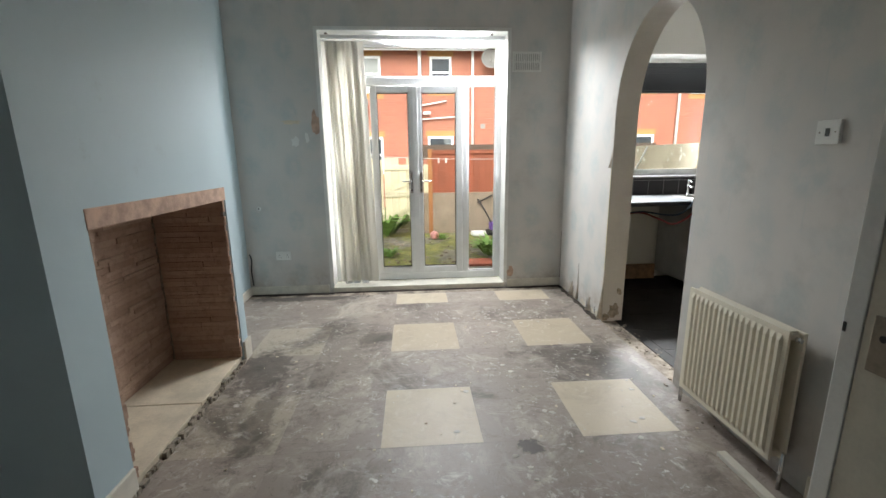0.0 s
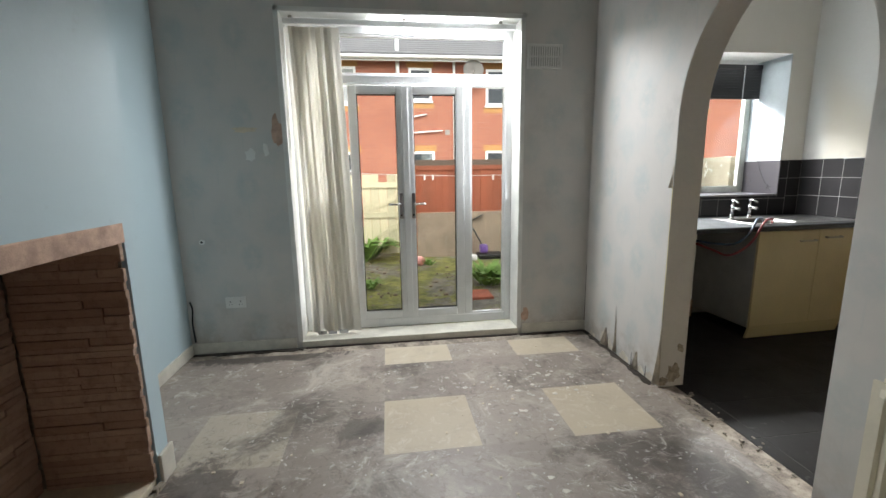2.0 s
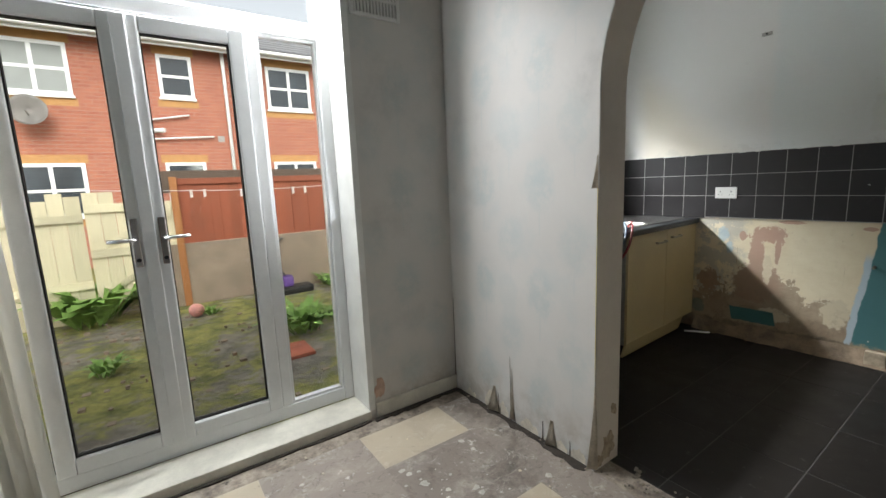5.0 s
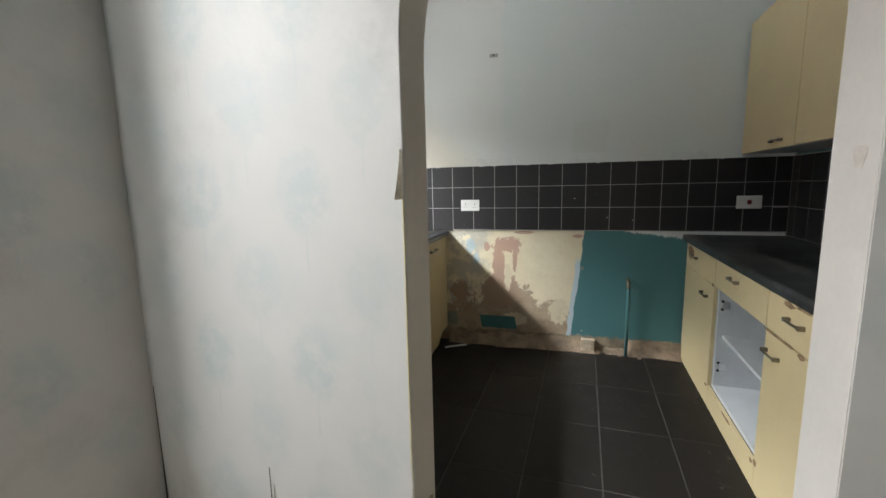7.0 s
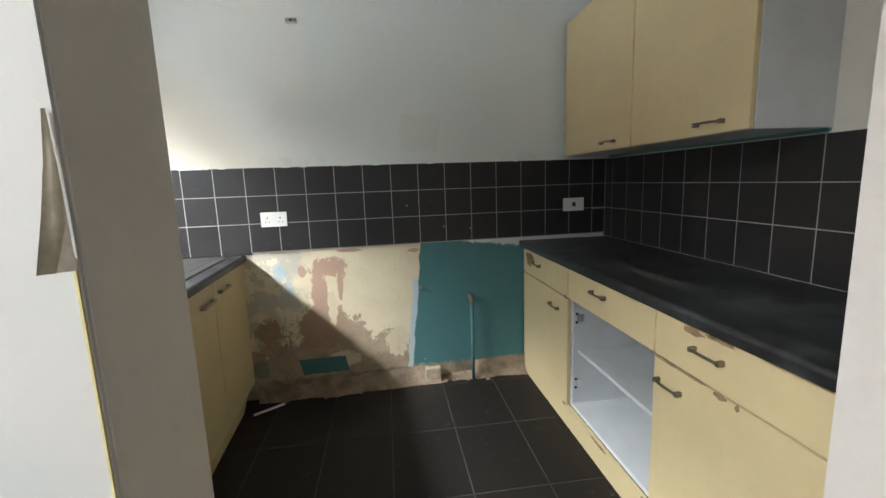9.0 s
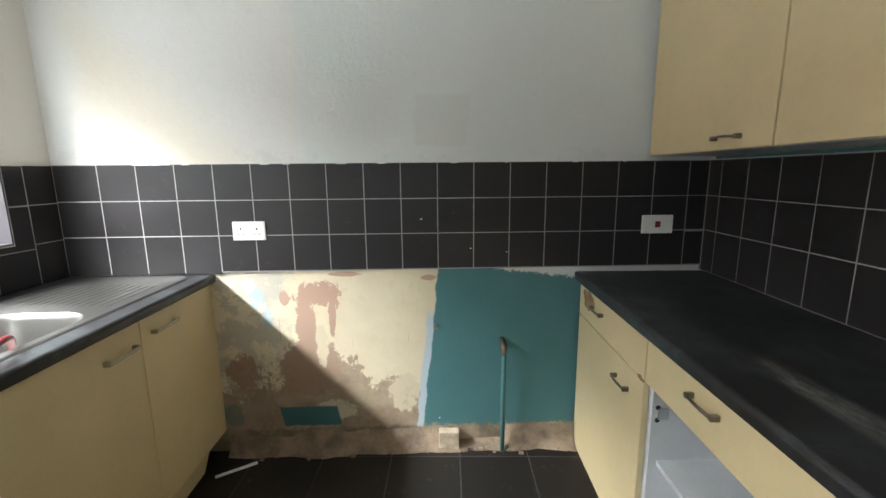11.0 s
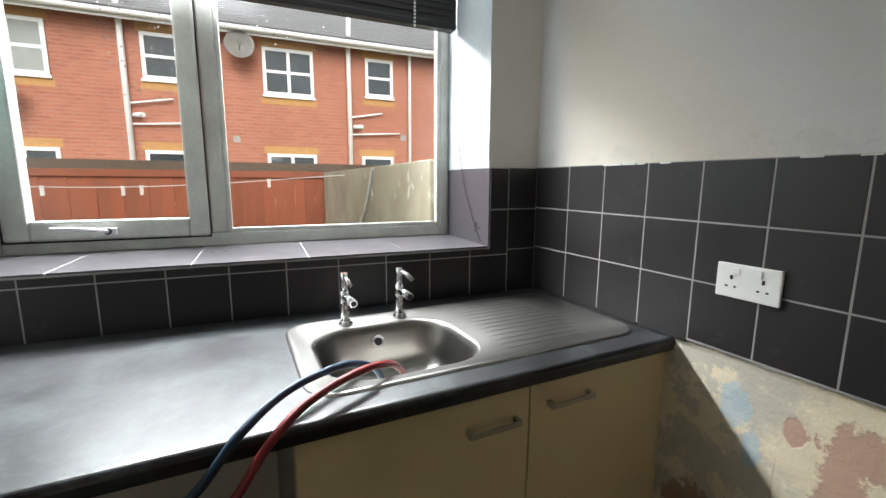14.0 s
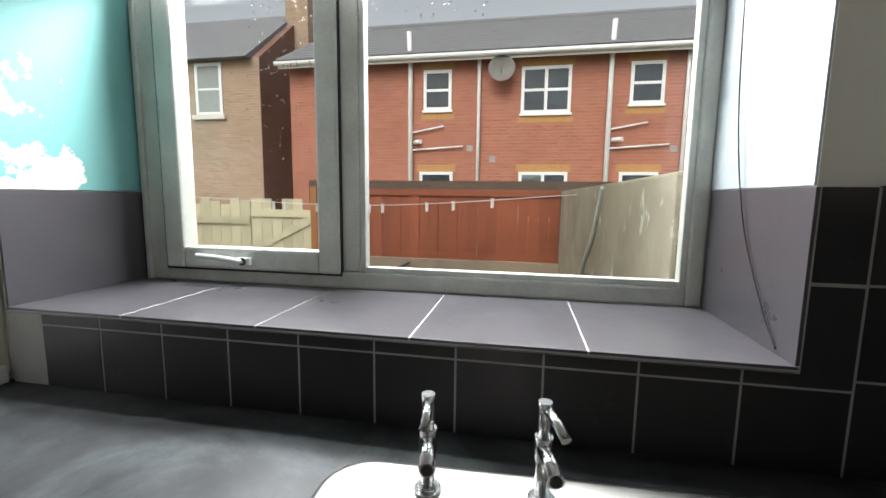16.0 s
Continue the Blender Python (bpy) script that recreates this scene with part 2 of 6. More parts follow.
def east_plaster():
    # own axes: x runs along the wall from the window corner, z up
    m = Mat("kitchen_plaster", 0.8)
    s = m.xyz()
    u, z = s[0], s[2]
    wob, fine, blot = m.noise(5, 6, 0.65), m.noise(26, 6, 0.7), m.noise(3.2, 7, 0.68)
    uw = m.math("ADD", u, m.math("MULTIPLY", m.math("SUBTRACT", wob, 0.5), 0.12))
    zw = m.math("ADD", z, m.math("MULTIPLY", m.math("SUBTRACT", fine, 0.5), 0.10))
    # painted upper wall
    up = m.mix(m.noise(1.3, 5), (0.70, 0.70, 0.68), (0.78, 0.785, 0.775))
    up = m.mix(m.math("MULTIPLY", m.step(uw, 1.06, 1.13), 0.7), up, (0.68, 0.73, 0.73))
    # warm diagonal by the window: yellowed paint plus window glow put into the colour
    fox_glow = m.math("MULTIPLY", m.step(m.math("ADD", u, z), 2.50, 2.05), m.step(u, 0.05, 0.25))
    up = m.mix(m.math("MULTIPLY", fox_glow, 0.4), up, (0.70, 0.58, 0.38))
    up = m.mix(m.math("MULTIPLY", m.step(m.noise(9, 7, 0.75), 0.62, 0.75), 0.35), up, (0.34, 0.33, 0.30))
    patch = m.math("MULTIPLY", m.step(m.math("ABSOLUTE", m.math("SUBTRACT", uw, 1.72)), 0.13, 0.11), m.step(m.math("ABSOLUTE", m.math("SUBTRACT", z, 1.60)), 0.12, 0.10))
    up = m.mix(m.math("MULTIPLY", patch, 0.35), up, (0.60, 0.62, 0.58))
    smudge = m.math("MULTIPLY", m.step(m.math("ABSOLUTE", m.math("SUBTRACT", z, 1.45)), 0.05, 0.01), m.step(m.noise(6, 7, 0.75), 0.52, 0.62))
    up = m.mix(m.math("MULTIPLY", smudge, 0.2), up, (0.42, 0.42, 0.40))
    # bare lower wall: cream paint, with plaster showing where it has come away
    def blob(cu, cz, ru, rz, ragged=0.5):
        d = m.math("SQRT", m.math("ADD", m.math("POWER", m.math("DIVIDE", m.math("SUBTRACT", u, cu), ru), 2.0), m.math("POWER", m.math("DIVIDE", m.math("SUBTRACT", z, cz), rz), 2.0)))
        d = m.math("ADD", d, m.math("MULTIPLY", m.math("SUBTRACT", wob, 0.5), 1.6 * ragged))
        return m.step(m.math("ADD", d, m.math("MULTIPLY", m.math("SUBTRACT", fine, 0.5), 2.4 * ragged)), 1.16, 0.90)

    def union(*masks):
        most = masks[0]
        for k in masks[1:]:
            most = m.math("MAXIMUM", most, k)
        return most

    low = m.mix(m.step(blot, 0.3, 0.7), (0.66, 0.57, 0.40), (0.73, 0.65, 0.48))
    low = m.mix(m.math("MULTIPLY", m.step(m.noise(11, 6, 0.7), 0.55, 0.7), 0.3), low, (0.58, 0.48, 0.33))
    grey = m.math("MULTIPLY", m.step(m.noise(6, 8, 0.75), 0.47, 0.52), m.step(m.math("ADD", u, m.math("MULTIPLY", m.math("SUBTRACT", wob, 0.5), 0.5)), 1.02, 0.92))
    low = m.mix(m.math("MULTIPLY", grey, 0.8), low, (0.44, 0.42, 0.36))
    # brown plaster along the lower half
    top = m.math("ADD", 0.33, m.math("MULTIPLY", m.step(m.math("ABSOLUTE", m.math("SUBTRACT", u, 1.12)), 0.35, 0.0), 0.20))
    rise = m.math("ADD", z, m.math("ADD", m.math("MULTIPLY", m.math("SUBTRACT", m.noise(1.0, 7, 0.7, m.scaled(9, 1, 5)), 0.5), 0.55), m.math("MULTIPLY", m.math("SUBTRACT", fine, 0.5), 0.25)))
    brown = m.step(m.math("SUBTRACT", rise, top), 0.012, -0.012)
    brownc = m.mix(m.step(blot, 0.35, 0.65), (0.25, 0.175, 0.12), (0.40, 0.31, 0.215))
    low = m.mix(m.math("MULTIPLY", brown, 0.9), low, brownc)
    pink = union(blob(1.13, 0.80, 0.11, 0.055, 1.0), blob(1.065, 0.66, 0.048, 0.20, 0.65), blob(1.19, 0.71, 0.018, 0.11, 0.6), blob(1.07, 0.44, 0.15, 0.15), blob(0.75, 0.42, 0.08, 0.09, 1.0), blob(1.26, 0.906, 0.07, 0.011, 0.4), blob(1.655, 0.882, 0.036, 0.014, 0.4), blob(0.97, 0.79, 0.022, 0.035, 0.5))
    low = m.mix(pink, low, m.mix(m.step(z, 0.45, 0.75), m.mix(blot, (0.30, 0.205, 0.145), (0.39, 0.275, 0.195)), (0.48, 0.315, 0.235)))
    low = m.mix(union(blob(1.135, 0.56, 0.026, 0.12, 0.7), blob(1.20, 0.21, 0.10, 0.05, 0.6), blob(1.53, 0.30, 0.07, 0.09, 0.7)), low, (0.62, 0.54, 0.39))
    # runs of rust, knocks and flakes
    runs = m.math("MULTIPLY", m.step(m.noise(1.0, 5, 0.6, m.scaled(46, 1, 2.4)), 0.63, 0.69), m.step(m.math("ABSOLUTE", m.math("SUBTRACT", z, 0.62)), 0.26, 0.10))
    low = m.mix(m.math("MULTIPLY", runs, 0.75), low, (0.36, 0.25, 0.16))
    flecks = m.step(m.noise(24, 7, 0.78), 0.63, 0.68)
    low = m.mix(m.math("MULTIPLY", flecks, 0.6), low, (0.24, 0.175, 0.115))
    grime = m.math("MULTIPLY", m.step(m.noise(8, 9, 0.8, None, 0.6), 0.50, 0.62), m.step(m.math("ADD", z, m.math("MULTIPLY", u, 0.30)), 0.95, 0.45))
    low = m.mix(m.math("MULTIPLY", grime, 0.7), low, (0.20, 0.155, 0.11))
    low = m.mix(m.math("MULTIPLY", union(blob(0.84, 0.79, 0.040, 0.055, 0.9), blob(0.885, 0.70, 0.022, 0.05, 0.9)), 0.7), low, (0.36, 0.48, 0.55))
    low = m.mix(m.math("MULTIPLY", blob(0.68, 0.19, 0.05, 0.06), 0.6), low, (0.10, 0.19, 0.17))
    uw = m.math("ADD", u, m.math("MULTIPLY", m.math("SUBTRACT", wob, 0.5), 0.05))
    edge = m.math("SUBTRACT", m.math("SUBTRACT", uw, 1.613), m.math("MULTIPLY", z, 0.097))
    halo = m.math("MULTIPLY", m.step(m.math("ADD", edge, m.math("MULTIPLY", m.math("SUBTRACT", blot, 0.5), 0.10)), -0.045, -0.035), m.step(z, 0.74, 0.66))
    teal = m.step(edge, -0.004, 0.004)
    low = m.mix(halo, low, (0.46, 0.55, 0.60))
    tealc = m.mix(blot, (0.055, 0.165, 0.180), (0.080, 0.205, 0.215))
    tealc = m.mix(m.step(m.voronoi(6), 0.045, 0.03), tealc, (0.55, 0.56, 0.52))
    low = m.mix(teal, low, tealc)
    paste = m.math("MULTIPLY", m.step(m.math("ADD", z, m.math("ADD", m.math("MULTIPLY", m.math("SUBTRACT", fine, 0.5), 0.09), m.math("MULTIPLY", u, 0.10))), 1.105, 1.12), m.step(u, 1.96, 2.02))
    low = m.mix(paste, low, (0.66, 0.68, 0.66))
    chip = m.math("MULTIPLY", m.step(m.math("ABSOLUTE", m.math("SUBTRACT", m.math("ADD", u, m.math("MULTIPLY", z, 0.2)), 1.095)), 0.145, 0.138), m.step(m.math("ABSOLUTE", m.math("SUBTRACT", m.math("ADD", z, m.math("MULTIPLY", m.math("SUBTRACT", fine, 0.5), 0.03)), 0.180)), 0.055, 0.048))
    low = m.mix(chip, low, (0.045, 0.145, 0.150))
    foot = m.step(zw, 0.125, 0.10)
    low = m.mix(foot, low, m.mix(m.step(wob, 0.35, 0.65), (0.15, 0.115, 0.08), (0.36, 0.29, 0.20)))
    m.color(m.mix(m.step(z, 0.93, 0.925), up, low))
    m.bump(m.math("ADD", m.math("MULTIPLY", pink, -0.4), fine), 0.35, 0.008)
    return m.m


def kitchen_paint():
    m = Mat("kitchen_paint", 0.6)
    base = m.mix(m.noise(1.4, 5), (0.70, 0.68, 0.62), (0.78, 0.76, 0.71))
    base = m.mix(m.math("MULTIPLY", m.step(m.noise(8, 7, 0.75), 0.62, 0.78), 0.2), base, (0.46, 0.43, 0.38))
    m.color(base).bump(m.noise(30, 5), 0.15, 0.005)
    return m.m


def patchy_reveal():
    m = Mat("patchy_teal_paint", 0.6)
    s = m.xyz()
    f = m.math("ADD", m.noise(4, 6, 0.65), m.math("ADD", m.math("MULTIPLY", s[1], 0.55), m.math("MULTIPLY", s[2], 0.5)))
    white = m.step(f, 3.81, 3.795)
    base = m.mix(white, (0.15, 0.38, 0.36), (0.62, 0.62, 0.58))
    m.color(base).bump(m.noise(30, 5), 0.15, 0.005)
    return m.m


def brick_wall(name, c1, c2, mortar, scale=1.0):
    m = Mat(name, 0.85)
    s = m.xyz()
    c = m.n("ShaderNodeCombineXYZ")
    m.put(c.inputs[0], m.math("ADD", s[0], s[1]))
    m.put(c.inputs[1], s[2])
    k = m.n("ShaderNodeTexBrick")
    m.put(k.inputs["Vector"], c.outputs[0])
    m.put(k.inputs["Color1"], c1)
    m.put(k.inputs["Color2"], c2)
    m.put(k.inputs["Mortar"], mortar)
    k.inputs["Scale"].default_value = scale
    k.inputs["Brick Width"].default_value, k.inputs["Row Height"].default_value = 0.225, 0.075
    k.inputs["Mortar Size"].default_value = 0.008
    base = m.mix(m.math("MULTIPLY", m.step(m.noise(0.8, 6, 0.7), 0.4, 0.7), 0.35), k.outputs["Color"], tuple(v * 0.7 for v in c1))
    m.color(base).bump(k.outputs["Fac"], -0.4, 0.01)
    return m.m


def roof_tiles():
    m = Mat("grey_roof_tiles", 0.8)
    base = m.mix(m.noise(3, 6, 0.7), (0.13, 0.13, 0.14), (0.26, 0.26, 0.27))
    m.color(base).bump(m.noise(30, 4), 0.3, 0.01)
    return m.m


def wood(name, c, stretch=(1, 1, 12)):
    m = Mat(name, 0.75)
    g = m.noise(1.0, 7, 0.65, m.scaled(40 / stretch[0], 40 / stretch[1], 40 / stretch[2]), 0.4)
    big = m.noise(2.2, 5)
    base = m.mix(m.math("ADD", m.math("MULTIPLY", g, 0.6), m.math("MULTIPLY", m.rand(), 0.4)), tuple(v * 0.6 for v in c), tuple(v * 1.3 for v in c))
    base = m.mix(m.math("MULTIPLY", m.step(big, 0.5, 0.7), 0.35), base, tuple(v * 0.5 for v in c))
    m.color(base).bump(g, 0.3, 0.004)
    return m.m


def yard_ground():
    m = Mat("mossy_yard", 0.9)
    a, b, f = m.noise(1.1, 7, 0.68), m.noise(4, 8, 0.72), m.noise(40, 6, 0.7)
    base = m.mix(m.step(b, 0.35, 0.65), (0.13, 0.115, 0.09), (0.30, 0.275, 0.23))
    moss = m.math("MULTIPLY", m.step(m.math("ADD", a, m.math("MULTIPLY", m.math("SUBTRACT", m.noise(9, 8, 0.8), 0.5), 0.5)), 0.42, 0.54), 0.9)
    base = m.mix(moss, base, m.mix(m.step(m.noise(6, 8, 0.75), 0.35, 0.65), (0.10, 0.115, 0.022), (0.34, 0.33, 0.075)))
    base = m.mix(m.math("MULTIPLY", m.step(m.noise(15, 8, 0.8, None, 0.8), 0.56, 0.64), 0.8), base, (0.055, 0.05, 0.035))
    base = m.mix(m.step(m.noise(11, 8, 0.75), 0.62, 0.70), base, (0.46, 0.44, 0.39))
    m.color(base).bump(m.math("ADD", f, m.math("MULTIPLY", b, 2.0)), 0.8, 0.03)
    return m.m


def render_wall(name, c, blotch):
    m = Mat(name, 0.9)
    b = m.noise(2.5, 7, 0.7)
    base = m.mix(m.step(b, 0.3, 0.7), tuple(v * 0.75 for v in c), tuple(v * 1.1 for v in c))
    base = m.mix(m.math("MULTIPLY", m.step(m.noise(3.4, 7, 0.7, m.scaled(1, 2.2, 1.0)), 0.60, 0.64), blotch), base, (0.72, 0.70, 0.64))
    m.color(base).bump(m.noise(30, 6, 0.7), 0.5, 0.012)
    return m.m


def split_stone():
    m = Mat("split_face_stone", 0.85)
    r = m.rand()
    base = m.mix(r, (0.40, 0.265, 0.195), (0.54, 0.38, 0.29))
    g = m.n("ShaderNodeNewGeometry").outputs["Position"]
    base = m.mix(m.math("MULTIPLY", m.step(m.noise(22, 7, 0.75, g), 0.45, 0.7), 0.6), base, (0.26, 0.165, 0.12))
    base = m.mix(m.math("MULTIPLY", m.step(m.noise(6, 6, 0.7, g), 0.55, 0.7), 0.5), base, (0.48, 0.34, 0.26))
    m.color(base).bump(m.noise(30, 7, 0.75, g), 0.9, 0.012)
    return m.m


def worktop():
    m = Mat("black_worktop", 0.35)
    g = m.n("ShaderNodeNewGeometry").outputs["Position"]
    cloud, fine = m.noise(4, 7, 0.7, g), m.noise(60, 4, 0.7, g)
    base = m.mix(m.step(cloud, 0.4, 0.7), (0.012, 0.012, 0.013), (0.035, 0.036, 0.038))
    # mottled scuffs, with the bluish reflected sheen painted into their colour
    scuff = m.math("MULTIPLY", m.step(m.noise(4.2, 9, 0.76, g, 0.5), 0.45, 0.66), 0.30)
    base = m.mix(scuff, base, (0.13, 0.155, 0.16))
    gx = m.xyz(g)
    rubbed = m.math("MULTIPLY", m.step(m.math("ABSOLUTE", m.math("SUBTRACT", gx[1], 1.93)), 0.055, 0.0), m.step(m.math("ABSOLUTE", m.math("SUBTRACT", gx[0], 2.72)), 0.28, 0.05))
    rubbed = m.math("MULTIPLY", rubbed, m.step(m.noise(1.0, 8, 0.8, m.scaled(14, 40, 1, g)), 0.36, 0.62))
    base = m.mix(m.math("MULTIPLY", rubbed, 0.55), base, (0.30, 0.29, 0.25))
    m.color(base).rough(0.22, 0.52, m.noise(5, 8, 0.75, g, 0.4)).bump(fine, 0.10, 0.002)
    return m.m


def steel():
    m = Mat("brushed_steel", 0.28, 1.0)
    g = m.noise(1.0, 5, 0.6, m.scaled(6, 220, 220))
    m.color(m.mix(g, (0.23, 0.222, 0.208), (0.32, 0.31, 0.292))).rough(0.28, 0.36, m.noise(3, 2, 0.5)).bump(g, 0.02, 0.001)
    return m.m


def glass():
    m = bpy.data.materials.new("window_glass")
    m.use_nodes = True
    t = m.node_tree
    t.nodes.remove(t.nodes["Principled BSDF"])
    out = t.nodes["Material Output"]
    clear, shine, mixer, fres = (t.nodes.new(k) for k in ("ShaderNodeBsdfTransparent", "ShaderNodeBsdfGlossy", "ShaderNodeMixShader", "ShaderNodeFresnel"))
    clear.inputs[0].default_value = (0.95, 0.96, 0.945, 1)
    shine.inputs["Roughness"].default_value = 0.02
    fres.inputs["IOR"].default_value = 1.3
    t.links.new(fres.outputs[0], mixer.inputs[0])
    t.links.new(clear.outputs[0], mixer.inputs[1])
    t.links.new(shine.outputs[0], mixer.inputs[2])
    t.links.new(mixer.outputs[0], out.inputs[0])
    return m


def cloth():
    m = Mat("blind_fabric", 0.85)
    weave = m.noise(1.0, 3, 0.5, m.scaled(300, 300, 40))
    m.color(m.mix(m.noise(2, 5), (0.80, 0.78, 0.72), (0.86, 0.85, 0.81))).bump(weave, 0.15, 0.002)
    tr = m.n("ShaderNodeBsdfTranslucent")
    tr.inputs[0].default_value = (0.92, 0.90, 0.85, 1)
    mx = m.n("ShaderNodeMixShader")
    mx.inputs[0].default_value = 0.6
    m.t.links.new(m.b.outputs[0], mx.inputs[1])
    m.t.links.new(tr.outputs[0], mx.inputs[2])
    m.t.links.new(mx.outputs[0], m.t.nodes["Material Output"].inputs[0])
    return m.m


PAPER, BLUE, SCREED, PLASTER = wallpaper(), blue_paint(), screed(), east_plaster()
DARK_FLOOR, CREAM_FLOOR, WORN_FLOOR = adhesive_floor("dark_floor_tile", "dark"), adhesive_floor("cream_floor_tile", "cream"), adhesive_floor("worn_floor_tile", "worn")
WALL_TILE = kitchen_tile("black_wall_tile", (0.024, 0.022, 0.023), 0.30, 0.08, 0.40)
SILL_TILE = kitchen_tile("slate_sill_tile", (0.064, 0.059, 0.065), 0.27, 0.05, 0.5)
FLOOR_TILE = kitchen_tile("charcoal_floor_tile", (0.016, 0.0135, 0.012), 0.46, 0.22, 0.20)
KPAINT, TEAL_REVEAL = kitchen_paint(), patchy_reveal()
PALE_REVEAL = plain("pale_reveal_paint", (0.54, 0.60, 0.63), 0.6)
GROUT = plain("grout", (0.32, 0.31, 0.30), 0.85)
SILL_GROUT = plain("white_grout", (0.42, 0.41, 0.40), 0.8)
FLOOR_GROUT = plain("floor_grout", (0.052, 0.047, 0.043), 0.85, vary=0.5, scale=3)
WHITE_PVC = plain("white_pvc", (0.82, 0.83, 0.83), 0.32, vary=0.05, bumpy=0.02)
OLD_PVC = plain("aged_window_paint", (0.58, 0.59, 0.54), 0.42, vary=0.14)
GASKET = plain("rubber_gasket", (0.02, 0.02, 0.02), 0.7)
WHITE_TRIM = plain("cream_gloss_paint", (0.66, 0.63, 0.55), 0.4, vary=0.14, scale=9)
WHITE_PAINT = plain("white_gloss_paint", (0.74, 0.74, 0.71), 0.4, vary=0.08)
CEILING = plain("ceiling_paint", (0.58, 0.56, 0.53), 0.85, vary=0.15, scale=2)
CREAM_DOOR = plain("cream_cabinet_door", (0.66, 0.54, 0.31), 0.38, vary=0.05, scale=3, bumpy=0.02)
CARCASS = plain("white_carcass", (0.66, 0.68, 0.70), 0.5, vary=0.06)
GREY_SIDE = plain("grey_side_panel", (0.36, 0.35, 0.33), 0.55)
CHIPBOARD = plain("bare_chipboard", (0.30, 0.19, 0.11), 0.85, vary=0.4, scale=20)
PALE_METAL = plain("pale_metal", (0.40, 0.36, 0.28), 0.38, 0.8)
PEWTER = plain("pewter", (0.26, 0.23, 0.19), 0.36, 1.0, vary=0.25)
CHROME = plain("chrome", (0.74, 0.74, 0.74), 0.16, 1.0, vary=0.03, bumpy=0)
STEEL, WORKTOP, GLASS, CLOTH = steel(), worktop(), glass(), cloth()
RADIATOR = plain("cream_radiator_enamel", (0.78, 0.73, 0.60), 0.35, vary=0.06)
SOCKET = plain("white_socket_plastic", (0.74, 0.74, 0.71), 0.35, vary=0.05, bumpy=0)
BLACK = plain("black_plastic", (0.015, 0.015, 0.016), 0.45)
STONE, LINTEL = split_stone(), plain("raw_pink_plaster", (0.52, 0.36, 0.28), 0.9, vary=0.3, scale=14, bumpy=0.4)
# dark colour of the paper splits and of the painted corner shadow
CRACK_SHADE = plain("bare_plaster_and_shade", (0.10, 0.075, 0.055), 0.95, vary=0.5, scale=30)
BROWN_FOOT = plain("damp_brown_plaster", (0.22, 0.165, 0.115), 0.95, vary=0.45, scale=9, bumpy=0.6)
HEARTH = plain("cream_hearth_slab", (0.66, 0.58, 0.45), 0.7, vary=0.18, scale=5, bumpy=0.15)
MORTAR = plain("crumbled_mortar", (0.30, 0.26, 0.21), 0.95, vary=0.5, scale=25, bumpy=0.6)
BEIGE_DOOR = plain("beige_door_paint", (0.56, 0.52, 0.43), 0.5)
RED_HOSE = plain("red_rubber", (0.22, 0.018, 0.020), 0.42, vary=0.1)
BLUE_HOSE = plain("blue_rubber", (0.014, 0.040, 0.075), 0.42, vary=0.1)
TEAL_PIPE = plain("teal_painted_pipe", (0.09, 0.24, 0.25), 0.5)
TORN = plain("torn_paper_backing", (0.64, 0.58, 0.48), 0.9, vary=0.3)
BRICK = brick_wall("red_brick", (0.37, 0.125, 0.08), (0.45, 0.165, 0.10), (0.40, 0.24, 0.18))
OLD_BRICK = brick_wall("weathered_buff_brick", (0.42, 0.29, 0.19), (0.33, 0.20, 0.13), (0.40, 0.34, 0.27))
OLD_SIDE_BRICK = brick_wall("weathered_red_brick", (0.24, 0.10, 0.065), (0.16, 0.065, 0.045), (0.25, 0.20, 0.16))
YELLOW_BRICK = plain("buff_brick", (0.48, 0.26, 0.10), 0.85, vary=0.15, scale=12)
ROOF = roof_tiles()
FENCE = wood("red_stained_fence", (0.27, 0.075, 0.035))
OLD_FENCE = wood("weathered_fence", (0.10, 0.07, 0.05))
CREAM_WOOD = wood("cream_painted_wood", (0.60, 0.55, 0.38))
POST_WOOD = wood("orange_post", (0.36, 0.15, 0.05))
YARD = yard_ground()
CONCRETE, SIDE_WALL = render_wall("yard_concrete", (0.30, 0.235, 0.175), 0.12), render_wall("yard_render", (0.42, 0.37, 0.28), 0.9)
PANE = plain("far_window_glass", (0.05, 0.06, 0.07), 0.08, vary=0.4, scale=1.5, bumpy=0)
NET = plain("net_curtain", (0.30, 0.32, 0.31), 0.7)
LEAF = plain("weed_leaf", (0.17, 0.30, 0.06), 0.6, vary=0.35, scale=20)
DISH = plain("grey_dish", (0.33, 0.32, 0.30), 0.5)
TERRACOTTA = plain("terracotta", (0.36, 0.10, 0.055), 0.8, vary=0.3)
PURPLE, WHITE_PLASTIC = plain("purple_plastic", (0.14, 0.07, 0.30), 0.4), plain("white_plastic", (0.7, 0.7, 0.7), 0.45)
PINK_BALL = plain("red_and_white_plastic", (0.66, 0.30, 0.27), 0.45, vary=0.4, scale=12)

# ---- building helpers ----
ORIGIN = {}


def box(bm, x0, x1, y0, y1, z0, z1, bevel=0.0):
    vs = [bm.verts.new((x, y, z)) for x in (x0, x1) for y in (y0, y1) for z in (z0, z1)]
    fs = [bm.faces.new([vs[i] for i in q]) for q in ((0, 1, 3, 2), (4, 6, 7, 5), (0, 4, 5, 1), (2, 3, 7, 6), (0, 2, 6, 4), (1, 5, 7, 3))]
    if bevel:
        bmesh.ops.bevel(bm, geom=list({e for f in fs for e in f.edges}), offset=bevel, segments=2, affect="EDGES", profile=0.6)
    return bm


